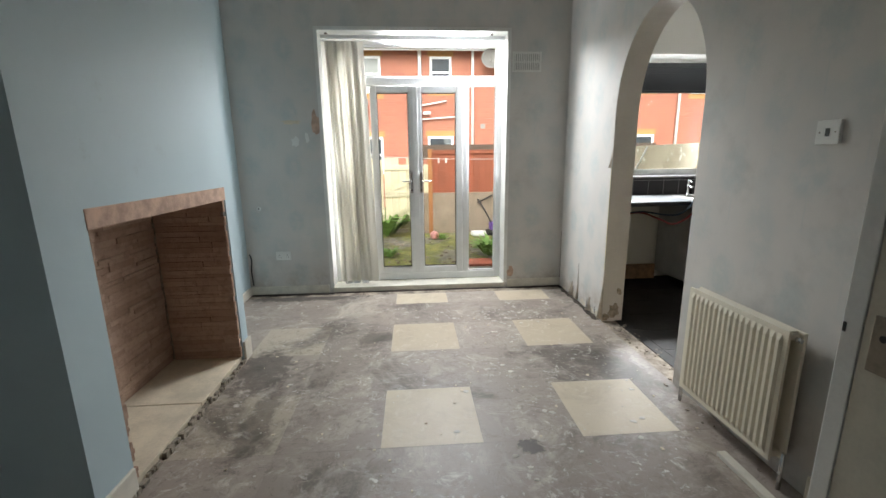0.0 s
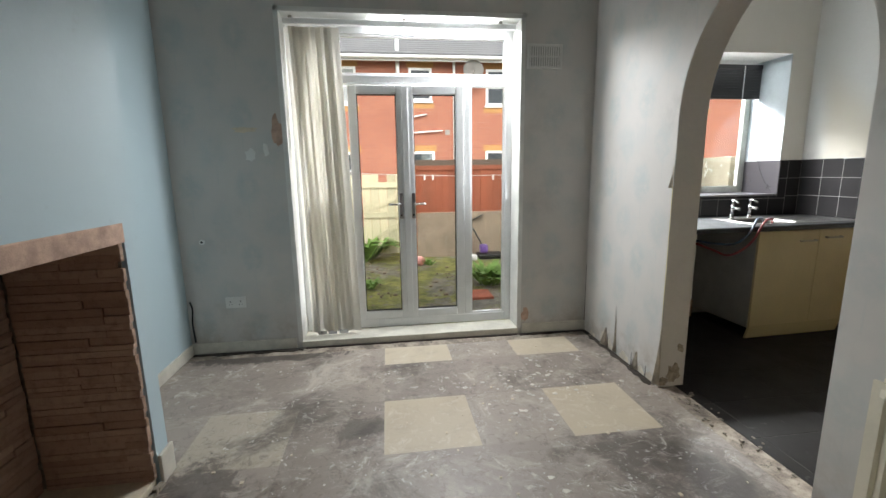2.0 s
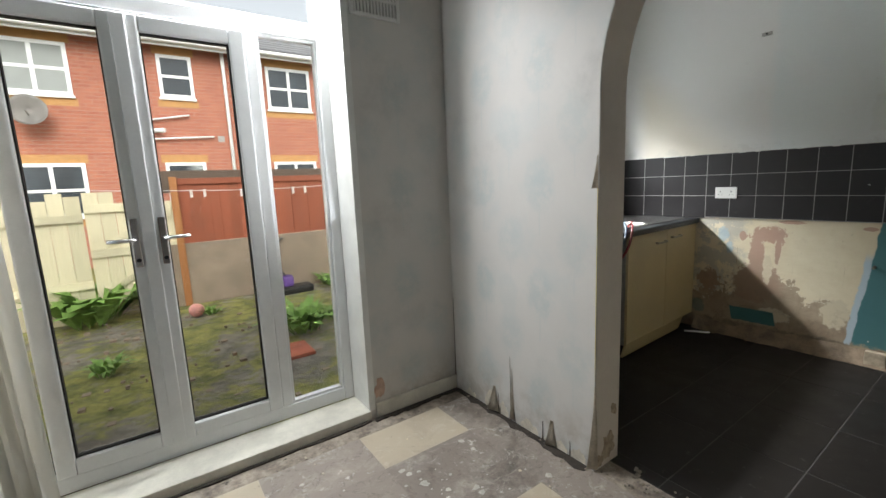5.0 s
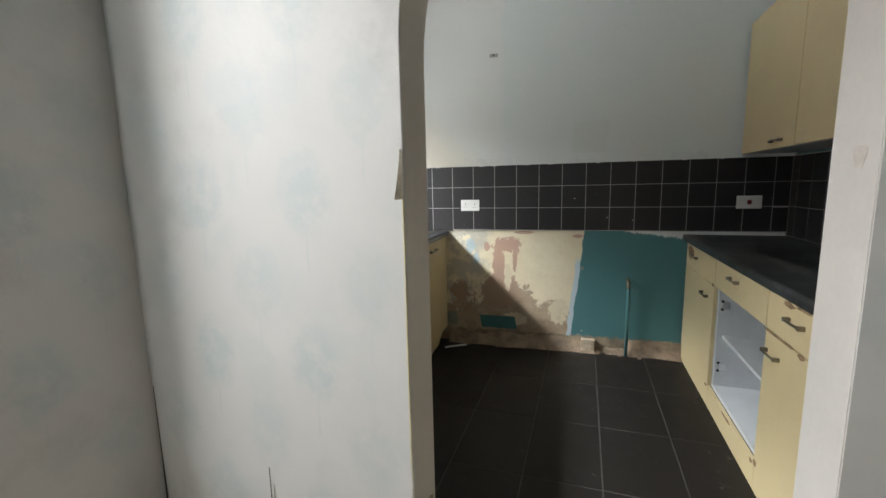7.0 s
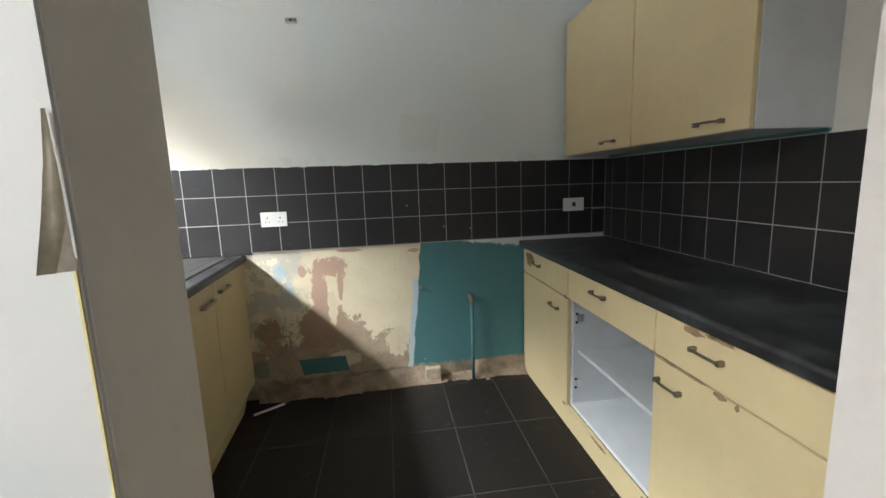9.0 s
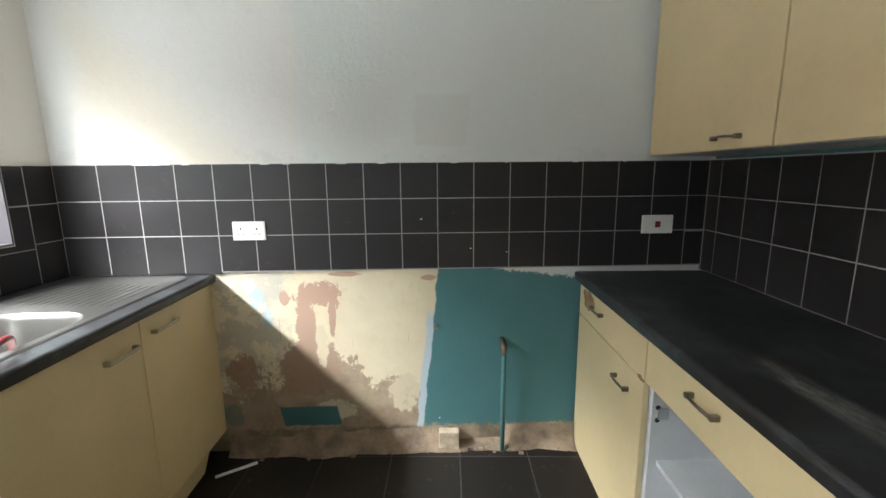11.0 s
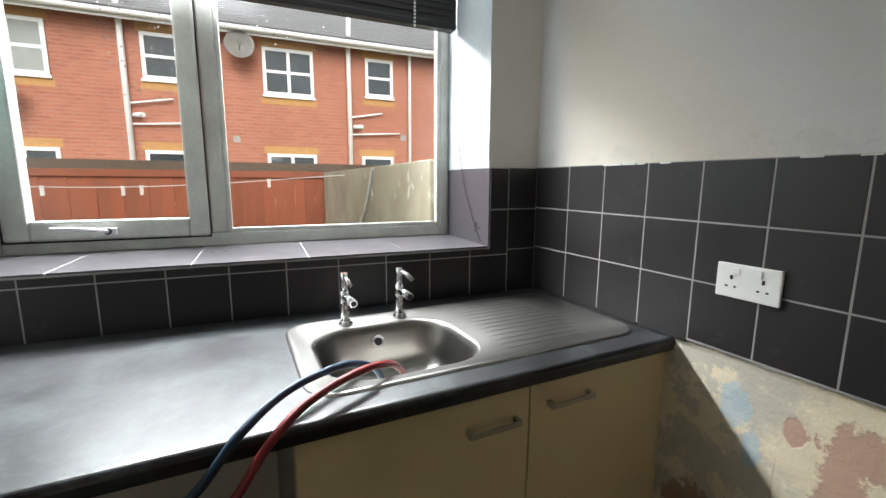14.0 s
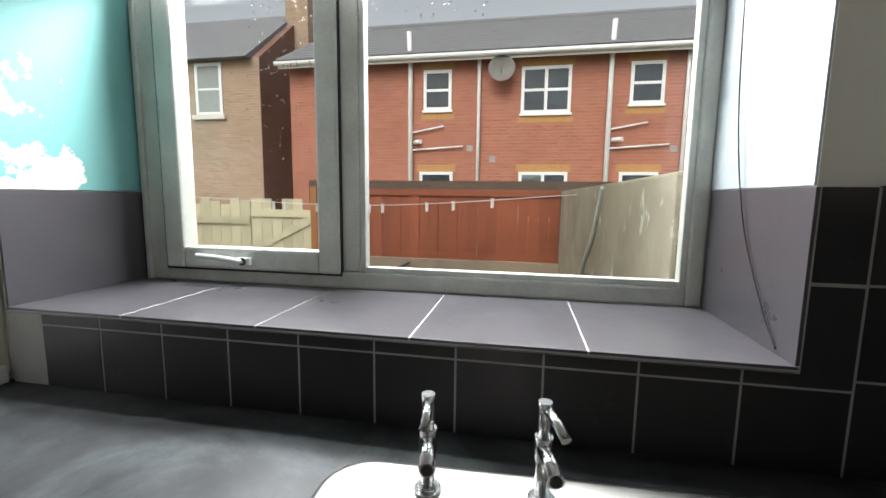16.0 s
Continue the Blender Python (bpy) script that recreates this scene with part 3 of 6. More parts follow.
def boxes(*rows, bevel=0.0):
    bm = bmesh.new()
    for r in rows:
        box(bm, *r, bevel=bevel)
    return bm


def prism(points, axis, a, b):
    """A closed outline, extruded along an axis from a to b."""
    bm = bmesh.new()
    order = {"x": lambda p, q, h: (h, p, q), "y": lambda p, q, h: (p, h, q), "z": lambda p, q, h: (p, q, h)}[axis]
    lo = [bm.verts.new(order(p, q, a)) for p, q in points]
    hi = [bm.verts.new(order(p, q, b)) for p, q in points]
    bm.faces.new(lo)
    bm.faces.new(hi[::-1])
    for i in range(len(points)):
        j = (i + 1) % len(points)
        bm.faces.new((lo[i], hi[i], hi[j], lo[j]))
    bmesh.ops.recalc_face_normals(bm, faces=bm.faces)
    return bm


def tube(bm, path, r, n=10):
    """A round bar along a path of points."""
    path = [Vector(p) for p in path]
    rings = []
    side = None
    for i, p in enumerate(path):
        d = (path[min(i + 1, len(path) - 1)] - path[max(i - 1, 0)]).normalized()
        ref = side if side is not None else (Vector((0, 0, 1)) if abs(d.z) < 0.9 else Vector((1, 0, 0)))
        v = d.cross(ref).normalized()
        w = v.cross(d).normalized()
        side = w
        rings.append([bm.verts.new(p + r * (math.cos(k * math.tau / n) * v + math.sin(k * math.tau / n) * w)) for k in range(n)])
    for a, b in zip(rings, rings[1:]):
        for k in range(n):
            f = bm.faces.new((a[k], a[(k + 1) % n], b[(k + 1) % n], b[k]))
            f.smooth = True
    bm.faces.new(rings[0][::-1])
    bm.faces.new(rings[-1])
    return bm


def bar(a, b, r, n=12):
    return tube(bmesh.new(), (a, b), r, n)


def curve_points(pts, steps=8):
    """A smooth path through the points."""
    pts = [Vector(p) for p in pts]
    out = []
    for i in range(len(pts) - 1):
        p0, p1, p2, p3 = pts[max(i - 1, 0)], pts[i], pts[i + 1], pts[min(i + 2, len(pts) - 1)]
        for k in range(steps):
            t = k / steps
            out.append(0.5 * ((2 * p1) + (p2 - p0) * t + (2 * p0 - 5 * p1 + 4 * p2 - p3) * t * t + (3 * p1 - p0 - 3 * p2 + p3) * t ** 3))
    return out + [pts[-1]]


def rrect(cx, cy, w, h, r, n=6):
    out = []
    for sx, sy, a0 in ((1, 1, 0), (-1, 1, 90), (-1, -1, 180), (1, -1, 270)):
        for k in range(n + 1):
            a = radians(a0 + 90 * k / n)
            out.append((cx + sx * (w / 2 - r) + r * math.cos(a), cy + sy * (h / 2 - r) + r * math.sin(a)))
    return out


def loft(rings, smooth=True):
    """Skin between closed rings of equally many points."""
    bm = bmesh.new()
    rows = [[bm.verts.new(p) for p in ring] for ring in rings]
    for a, b in zip(rows, rows[1:]):
        for k in range(len(a)):
            f = bm.faces.new((a[k], a[(k + 1) % len(a)], b[(k + 1) % len(a)], b[k]))
            f.smooth = smooth
    return bm, rows


def mesh_of(name, bm, material):
    me = bpy.data.meshes.new(name)
    bm.to_mesh(me)
    bm.free()
    if material:
        me.materials.append(material)
    return me


def thing(name, at, label, category, group="", kind=""):
    """A top-level thing at its base: a place, whose parts are built in world metres, or a pose, whose parts are built about it."""
    ob = new(name)
    ob.empty_display_size = 0.1
    if isinstance(at, Matrix):
        ob.matrix_basis = at
        ORIGIN[ob] = Vector((0, 0, 0))
    else:
        ob.location = at
        ORIGIN[ob] = Vector(at)
    return tagged(ob, label, category, group, kind)


def part(name, bm, material, parent, label="", kind=""):
    root = parent
    while root.parent:
        root = root.parent
    bmesh.ops.translate(bm, verts=bm.verts, vec=-ORIGIN.get(root, Vector()))
    ob = new(name, mesh_of(name, bm, material))
    ob.parent = parent
    return tagged(ob, label, kind=kind)


def structure(name, bm, material, label, category, at=None):
    ob = new(name, mesh_of(name, bm, material))
    if at is not None:
        ob.matrix_basis = at
    return tagged(ob, label, category, kind="structure")


def single(name, bm, material, at, label, category, group=""):
    bmesh.ops.translate(bm, verts=bm.verts, vec=-Vector(at))
    ob = new(name, mesh_of(name, bm, material))
    ob.location = at
    return tagged(ob, label, category, group)


def pieces(name, parent, spots, size, material, bevel=0.0):
    """Alike pieces on one mesh; each spot is the piece's least corner in its parent's own axes."""
    me = mesh_of(name, box(bmesh.new(), 0, size[0], 0, size[1], 0, size[2], bevel), material)
    for s in spots:
        ob = new(name, me)
        ob.parent = parent
        ob.location = s


# ---- plan ----
XW, XE, XK = -1.57, 1.60, 1.775      # west wall, arch wall's room face and kitchen face
YS, YN = -0.04, 4.232                # living room's south and north walls
KN, KS = 4.455, 1.49                 # kitchen's north and south walls
H = 3.0
EAST = pose(3.768, 4.455, 0, 0, 0, -87.3)   # kitchen's east wall: own x runs south along it, y into it
ELEN = 2.985

# ---- structure ----
floor = structure("floor", boxes((XW - 0.1, XE + 0.12, YS - 0.1, YN + 0.25, -0.12, -0.006)), SCREED, "bare screed floor with old adhesive and stuck floor tiles", "floor")
kitchen_floor = structure("floor_kitchen", boxes((XE + 0.12, 4.1, 1.3, KN + 0.05, -0.12, -0.0016)), FLOOR_GROUT, "charcoal tiled kitchen floor, dusty and worn", "floor")
structure("ceiling", boxes((XW - 0.2, 4.2, YS - 0.2, 5.0, H, H + 0.12)), CEILING, "plain white painted ceiling", "ceiling")

wall_north = structure("wall_north", prism([(XW - 0.1, -0.05), (-0.752, -0.05), (-0.752, 2.475), (1.008, 2.475), (1.008, -0.05), (XE + 0.05, -0.05), (XE + 0.05, H), (XW - 0.1, H)], "y", YN, YN + 0.33),
    PAPER, "grey leaf-patterned wallpaper, stained and damp at the foot", "wall")
wall_west = structure("wall_west", boxes((XW - 0.12, XW, YS - 0.1, YN, -0.05, H)), BLUE, "pale blue painted alcove wall", "wall")
# chimney breast: two piers, the head above the opening, and the back of the recess
BX, FB0, FB1, BN, BSO = -1.09, 1.625, 2.765, 2.86, 1.42
breast = structure("chimney_breast", prism([(BSO, -0.05), (FB0, -0.05), (FB0, 1.17), (FB1, 1.17), (FB1, -0.05), (BN, -0.05), (BN, H), (BSO, H)], "x", XW, BX), BLUE, "pale blue chimney breast with an open fireplace recess", "wall")

arch = [(YS - 0.1, -0.05), (2.235, -0.05), (2.235, 1.62)]
arch += [(2.725 - 0.49 * math.cos(a), 1.62 + 0.63 * math.sin(a)) for a in [math.pi * k / 32 for k in range(1, 32)]]
arch += [(3.215, 1.62), (3.215, -0.05), (KN, -0.05), (KN, H), (YS - 0.1, H)]
wall_arch = structure("wall_east", prism(arch, "x", XE, XK), PAPER, "pale wallpapered dividing wall with an arched opening, paper torn", "wall")
def arch_line(d):
    """The arch's opening from floor to floor, d metres inside its edge."""
    return [(2.235 + d, 0.0), (2.235 + d, 1.62)] + [(2.725 - (0.49 - d) * math.cos(a), 1.62 + (0.63 - d) * math.sin(a)) for a in [math.pi * k / 32 for k in range(1, 32)]] + [(3.215 - d, 1.62), (3.215 - d, 0.0)]


bmj = bmesh.new()
jamb_rows = [[[bmj.verts.new((x, y, z)) for y, z in arch_line(d)] for d in (-0.0015, 0.002)] for x in (XE + 0.004, XK - 0.002)]
(back_out, back_in), (front_out, front_in) = jamb_rows
for p, q in ((back_out, back_in), (back_in, front_in), (front_in, front_out)):
    for k in range(len(p) - 1):
        bmj.faces.new((p[k], p[k + 1], q[k + 1], q[k]))
bmesh.ops.recalc_face_normals(bmj, faces=bmj.faces)
structure("trim_arch_jamb", bmj, plain("jamb_paint", (0.70, 0.66, 0.62), 0.6, vary=0.06, scale=3), "scuffed cream painted jambs of the arch", "trim")

structure("wall_south", boxes((XW - 0.1, 0.02, YS - 0.12, YS, -0.05, H), (0.88, XE, YS - 0.12, YS, -0.05, H), (0.02, 0.88, YS - 0.12, YS, 2.03, H)), PAPER, "plain grey wallpapered wall with a doorway", "wall")
structure("wall_hall", boxes((-1.0, 2.0, -1.4, -1.28, -0.05, H), (-1.0, -0.88, -1.28, YS - 0.12, -0.05, H), (1.88, 2.0, -1.28, YS - 0.12, -0.05, H),
    (-1.0, 2.0, -1.4, YS - 0.12, H, H + 0.1), (-1.0, 2.0, -1.4, YS - 0.12, -0.12, -0.05)), CEILING, "plain painted hall beyond the doorway", "wall")

W0, W1, WZ0, WZ1 = 1.83, 3.545, 1.105, 2.33
wall_kn = structure("wall_north_kitchen", boxes(
    (XK - 0.05, W0, KN, 4.95, -0.05, H), (W1, 4.1, KN, 4.95, -0.05, H), (W0, W1, KN, 4.95, -0.05, WZ0 - 0.008), (W0, W1, KN, 4.95, WZ1, H)),
    KPAINT, "off-white kitchen wall round the window, tiled below", "wall")
wall_ke = structure("wall_east_kitchen", boxes((-0.02, ELEN + 0.1, 0, 0.15, -0.05, H)), PLASTER, "kitchen wall, painted above, bare stained plaster and teal paint below", "wall", EAST)
wall_ks = structure("wall_south_kitchen", boxes((XK - 0.05, 4.1, KS - 0.15, KS, -0.05, H)), KPAINT, "off-white kitchen wall, tiled above the worktop", "wall")
bmf = bmesh.new()
rows = []
for k in range(87):
    u = 0.66 + 0.02 * k
    lump = noise.fractal(Vector((u * 5, 0, 3)), 1.0, 2.0, 4)
    height = 0.085 + 0.03 * lump + 0.02 * min(1, max(0, (u - 0.7) / 0.6))
    if 1.80 < u < 2.03:
        height = 0.035 + 0.02 * lump
    elif u >= 2.03:
        height = 0.12 + 0.02 * lump
    reach = 0.075 + 0.03 * noise.noise(Vector((u * 4, 5, 0)))
    row = []
    for i in range(8):
        f = i / 7
        drop = (1 - f) ** 1.6 if f > 0.12 else 1.0
        rough = 0.012 * noise.fractal(Vector((u * 24, f * 3, 9)), 1.0, 2.0, 4) * (1 if 0 < i < 7 else 0)
        row.append(bmf.verts.new((u, 0.004 - reach * f, max(-0.004, height * drop + rough) if i < 7 else -0.006)))
    rows.append(row)
for a, b in zip(rows, rows[1:]):
    for i in range(7):
        bmf.faces.new((a[i], a[i + 1], b[i + 1], b[i])).smooth = True
wall_kf = structure("trim_plinth_east", bmf, BROWN_FOOT, "crumbling rough plaster foot of the kitchen wall", "trim", EAST)
structure("trim_reveal_east", boxes((W1 - 0.004, W1 + 0.002, KN + 0.002, 4.845, 1.415, WZ1)), PALE_REVEAL, "pale blue-white painted window reveal", "trim")
structure("trim_reveal_west", boxes((W0 - 0.002, W0 + 0.004, KN + 0.002, 4.845, 1.395, WZ1)), TEAL_REVEAL, "teal and white half-painted window reveal", "trim")
structure("trim_wall_corner", boxes((XK, XK + 0.035, KN - 0.035, KN, 0.93, 1.42), bevel=0.008), WHITE_TRIM, "white boxed pipe in the kitchen corner", "trim")

# skirting boards
SK = 0.085


def skirting(name, rows, label):
    structure(name, boxes(*rows, bevel=0.006), WHITE_TRIM, label, "baseboard")


skirting("baseboard_north", [(XW, -0.79, YN - 0.016, YN, 0, SK), (1.04, XE, YN - 0.016, YN, 0, SK)], "cream painted skirting, dirty along the floor")
skirting("baseboard_alcove", [(XW, XW + 0.016, BN, YN - 0.016, 0, SK), (XW, BX, BN, BN + 0.016, 0, SK)], "cream skirting in the alcove")
skirting("baseboard_breast", [(BX, BX + 0.016, FB1 + 0.004, BN + 0.016, 0, 0.14), (BX, BX + 0.016, BSO, FB0 - 0.01, 0, 0.12)], "cream stumps of skirting on the chimney breast")
skirting("baseboard_arch_wall", [(XE - 0.014, XE, 0.0, 1.36, 0, 0.10)], "cream skirting beside the radiator")
skirting("trim_threshold", [(-0.752, 1.008, YN - 0.012, 4.44, 0.0, 0.052)], "white painted timber threshold board")
structure("trim_door_reveal", boxes((1.0, 1.0085, YN - 0.004, 4.44, 0.05, 2.476), (-0.7525, -0.744, YN - 0.004, 4.44, 0.05, 2.476), (-0.744, 1.0, YN - 0.004, 4.44, 2.468, 2.476),
    (1.008, 1.034, YN - 0.006, YN + 0.001, 0.05, 2.50), (-0.778, -0.752, YN - 0.006, YN + 0.001, 0.05, 2.50), (-0.778, 1.034, YN - 0.006, YN + 0.001, 2.476, 2.50)), WHITE_PAINT, "white painted reveal round the glazed doors", "trim")

# ---- fireplace recess ----
structure("wall_recess", boxes((XW - 0.02, XW + 0.012, FB0, FB1, 0.0, 1.17)), MORTAR, "mortar bed behind the stone cladding", "wall")
clad = structure("trim_cladding", boxes((XW + 0.012, BX - 0.02, FB0, FB0 + 0.008, 0.04, 1.105), (XW + 0.012, BX - 0.02, FB1 - 0.008, FB1, 0.04, 1.105), (XW + 0.012, XW + 0.02, FB0 + 0.008, FB1 - 0.008, 0.04, 1.105)), MORTAR, "brown split-face stone cladding inside the fireplace", "cladding")
structure("trim_lintel", boxes((BX - 0.30, BX + 0.003, FB0 - 0.004, FB1 + 0.004, 1.092, 1.172), bevel=0.006), LINTEL, "raw pink plaster edge of the fireplace head", "trim")
rng = random.Random(3)
stone_meshes = {}
for side in ("back", "south", "north"):
    z = 0.045
    row = 0
    while z < 1.10:
        h = rng.choice((0.022, 0.028, 0.034))
        h = min(h, 1.104 - z)
        a, end = (FB0 + 0.03, FB1 - 0.03) if side == "back" else (XW + 0.05, BX - 0.004)
        while a < end - 0.03:
            w = min(rng.choice((0.20, 0.26, 0.33, 0.42)), end - a)
            d = rng.choice((0.018, 0.021, 0.025))
            key = (round(w, 3), round(h, 3), d)
            if key not in stone_meshes:
                stone_meshes[key] = mesh_of("stone", box(bmesh.new(), 0, w - 0.0012, 0, d, 0, h - 0.0012, 0.0022), STONE)
            ob = new("stone", stone_meshes[key])
            ob.parent = clad
            if side == "back":
                ob.matrix_basis = Matrix.Translation((XW + 0.02, a + w, z)) @ pose(0, 0, 0, 0, 0, -90)
            elif side == "south":
                ob.location = (a, FB0 + 0.008, z)
            else:
                ob.matrix_basis = Matrix.Translation((a + w, FB1 - 0.008, z)) @ pose(0, 0, 0, 0, 0, 180)
            a += w
        z += h
        row += 1
hearth = structure("hearth", boxes((XW + 0.02, BX - 0.012, FB0 + 0.006, 2.20, -0.005, 0.042), (XW + 0.02, BX - 0.012, 2.206, FB1 - 0.006, -0.005, 0.042), bevel=0.004), HEARTH, "cracked cream hearth slab in the fireplace recess", "hearth")
bmr = bmesh.new()
for k in range(46):
    y = 1.45 + 1.33 * k / 45 + rng.uniform(-0.01, 0.01)
    w, h = rng.uniform(0.012, 0.03), rng.uniform(0.01, 0.036)
    x = BX - 0.012 + rng.uniform(0.0, 0.012)
    box(bmr, x, x + w, y, y + rng.uniform(0.015, 0.045), -0.004, h, 0.003)
tagged(single("mortar_rubble", bmr, MORTAR, (BX, 2.1, 0), "crumbs of broken mortar along the hearth edge", "rubble"), kind="stuff")

# ---- glazed doors ----
DY0, DY1 = 4.44, 4.505


def glazed(parent, name, x0, x1, z0, z1, y=4.468):
    g = part(name, boxes((x0, x1, y, y + 0.006, z0, z1)), GLASS, parent, "clear glass pane")
    g.visible_shadow = False
    return g


def frame_bm(x0, x1, z0, z1, w, y0, y1, bevel=0.006):
    return boxes((x0, x0 + w, y0, y1, z0, z1), (x1 - w, x1, y0, y1, z0, z1), (x0 + w, x1 - w, y0 + 0.001, y1 - 0.001, z0, z0 + w), (x0 + w, x1 - w, y0 + 0.001, y1 - 0.001, z1 - w, z1), bevel=bevel)


doors = thing("door_1", (0.13, DY0, 0.052), "white plastic glazed double doors with sidelight and toplight", "door", kind="structure")
part("outer_frame", boxes((-0.744, -0.69, DY0, DY1, 0.052, 2.468), (-0.43, -0.375, DY0, DY1, 0.125, 2.395), (-0.69, -0.375, DY0 + 0.001, DY1, 0.052, 0.125), (-0.69, -0.375, DY0 + 0.001, DY1, 2.395, 2.468), (0.945, 1.0, DY0, DY1, 0.052, 2.468), (-0.375, 0.945, DY0 + 0.001, DY1, 0.052, 0.125), (-0.375, 0.945, DY0 + 0.001, DY1, 2.395, 2.468),
    (-0.375, 0.945, DY0 + 0.001, DY1, 2.035, 2.105), (0.598, 0.652, DY0 + 0.001, DY1, 0.125, 2.035), bevel=0.006), WHITE_PVC, doors)
part("bead", frame_bm(-0.375, 0.945, 2.105, 2.395, 0.014, 4.452, 4.49, 0.003), WHITE_PVC, doors)
part("bead", frame_bm(0.652, 0.945, 0.125, 2.035, 0.014, 4.452, 4.49, 0.003), WHITE_PVC, doors)
glazed(doors, "pane", -0.375, 0.945, 2.105, 2.395)
glazed(doors, "pane", -0.69, -0.43, 0.125, 2.395)
glazed(doors, "pane", 0.652, 0.945, 0.125, 2.035)
for x0, x1, hx, turn in ((-0.318, 0.118, 0.072, -1), (0.122, 0.596, 0.172, 1)):
    leaf = part("door_leaf", frame_bm(x0, x1, 0.128, 2.028, 0.066, DY0 - 0.012, DY1 - 0.005, 0.008), WHITE_PVC, doors)
    part("gasket", frame_bm(x0 + 0.064, x1 - 0.064, 0.192, 1.964, 0.008, 4.452, 4.48, 0.0), GASKET, leaf)
    glazed(leaf, "pane", x0 + 0.066, x1 - 0.066, 0.194, 1.962)
    part("backplate", boxes((hx - 0.014, hx + 0.014, DY0 - 0.022, DY0 - 0.012, 0.98, 1.19), bevel=0.004), CHROME, leaf, "chrome handle plate")
    bmh = tube(bmesh.new(), ((hx, DY0 - 0.02, 1.10), (hx, DY0 - 0.055, 1.10)), 0.009)
    tube(bmh, ((hx, DY0 - 0.055, 1.10), (hx + turn * 0.10, DY0 - 0.055, 1.103)), 0.0085)
    part("handle", bmh, CHROME, leaf, "chrome lever handle")
    part("keyhole", bar((hx, DY0 - 0.026, 1.01), (hx, DY0 - 0.012, 1.01), 0.009), BLACK, leaf)
part("meeting_strip", boxes((0.094, 0.146, DY0 - 0.022, DY0 - 0.012, 0.135, 2.022), bevel=0.004), WHITE_PVC, doors)

# vertical blind, drawn to one side
blind = thing("vertical_blind", (-0.5, 4.33, 2.40), "cream fabric vertical blind bunched at one side of the doors", "blind")
part("head_rail", boxes((-0.735, 0.985, 4.305, 4.345, 2.415, 2.452), bevel=0.005), WHITE_PVC, blind, "white head rail")
for x in (-0.68, 0.13, 0.86):
    part("bracket", boxes((x - 0.012, x + 0.012, 4.30, 4.35, 2.452, 2.468)), STEEL, blind)
for k in range(13):
    bms = bmesh.new()
    xt, xb = -0.70 + 0.026 * k, -0.655 + 0.0265 * k
    ang = radians(24 + 14 * math.sin(k * 1.9))
    cols = []
    for i in range(7):
        z = 2.40 - (2.40 - 0.075 - 0.012 * (k % 3)) * i / 6
        f = i / 6
        x = xt + (xb - xt) * f + 0.006 * math.sin(3 * f + k)
        dx, dy = 0.044 * math.cos(ang + 0.25 * math.sin(2 * f + k)), 0.044 * math.sin(ang + 0.25 * math.sin(2 * f + k))
        cols.append([bms.verts.new((x - dx, 4.335 - dy * (1 if k % 2 else -1), z)), bms.verts.new((x, 4.339, z)), bms.verts.new((x + dx, 4.335 + dy * (1 if k % 2 else -1), z))])
    for a, b in zip(cols, cols[1:]):
        for j in (0, 1):
            bms.faces.new((a[j], a[j + 1], b[j + 1], b[j])).smooth = True
    bmesh.ops.solidify(bms, geom=bms.faces[:], thickness=0.0012)
    part("slat", bms, CLOTH, blind)
for x in (-0.60, -0.52, -0.43):
    part("weight", boxes((x - 0.04, x + 0.03, 4.318, 4.324, 0.062, 0.094), bevel=0.002), WHITE_PLASTIC, blind)

# ---- fittings on the living room walls ----
vent = thing("air_vent", (1.185, YN, 2.11), "white plastic louvred air vent on the wall", "vent")
part("frame", frame_bm(1.047, 1.324, 2.115, 2.295, 0.02, YN - 0.012, YN, 0.003), SOCKET, vent)
part("backing", boxes((1.067, 1.304, YN - 0.002, YN, 2.135, 2.275)), GREY_SIDE, vent)
for k in range(13):
    part("slat", boxes((1.071 + 0.018 * k, 1.080 + 0.018 * k, YN - 0.010, YN - 0.002, 2.135, 2.275)), SOCKET, vent)
part("crossbar", boxes((1.067, 1.304, YN - 0.0115, YN - 0.002, 2.20, 2.21)), SOCKET, vent)


def wall_socket(m, label, double=True, holes=True, group="sockets"):
    """A socket plate about its middle: own x along the wall, y out of it."""
    w = 0.073 if double else 0.043
    s = thing("wall_socket", m, label, "socket", group)
    part("plate", boxes((-w, w, 0, 0.011, -0.043, 0.043), bevel=0.004), SOCKET, s)
    if holes:
        for cx in ((-0.036, 0.036) if double else (0,)):
            part("pin_slot", boxes((cx - 0.003, cx + 0.003, 0.0105, 0.0125, 0.004, 0.014)), BLACK, s)
            part("pin_slot", boxes((cx - 0.013, cx - 0.007, 0.0105, 0.0125, -0.016, -0.012)), BLACK, s)
            part("pin_slot", boxes((cx + 0.007, cx + 0.013, 0.0105, 0.0125, -0.016, -0.012)), BLACK, s)
            part("rocker", boxes((cx + 0.004 if cx <= 0 else cx - 0.018, cx + 0.018 if cx <= 0 else cx - 0.004, 0.011, 0.015, 0.018, 0.034), bevel=0.001), SOCKET, s)
    return s


wall_socket(pose(-1.218, YN, 0.398, 0, 0, 180), "white double socket low on the grey wall")
sw = thing("light_switch", pose(XE, 1.525, 1.408, 0, 0, 90), "white square switch plate with a dark missing rocker", "switch")
part("plate", boxes((-0.046, 0.046, 0, 0.012, -0.043, 0.043), bevel=0.004), SOCKET, sw)
part("rocker_hole", boxes((-0.008, 0.008, 0.0118, 0.0135, -0.014, 0.014)), BLACK, sw)
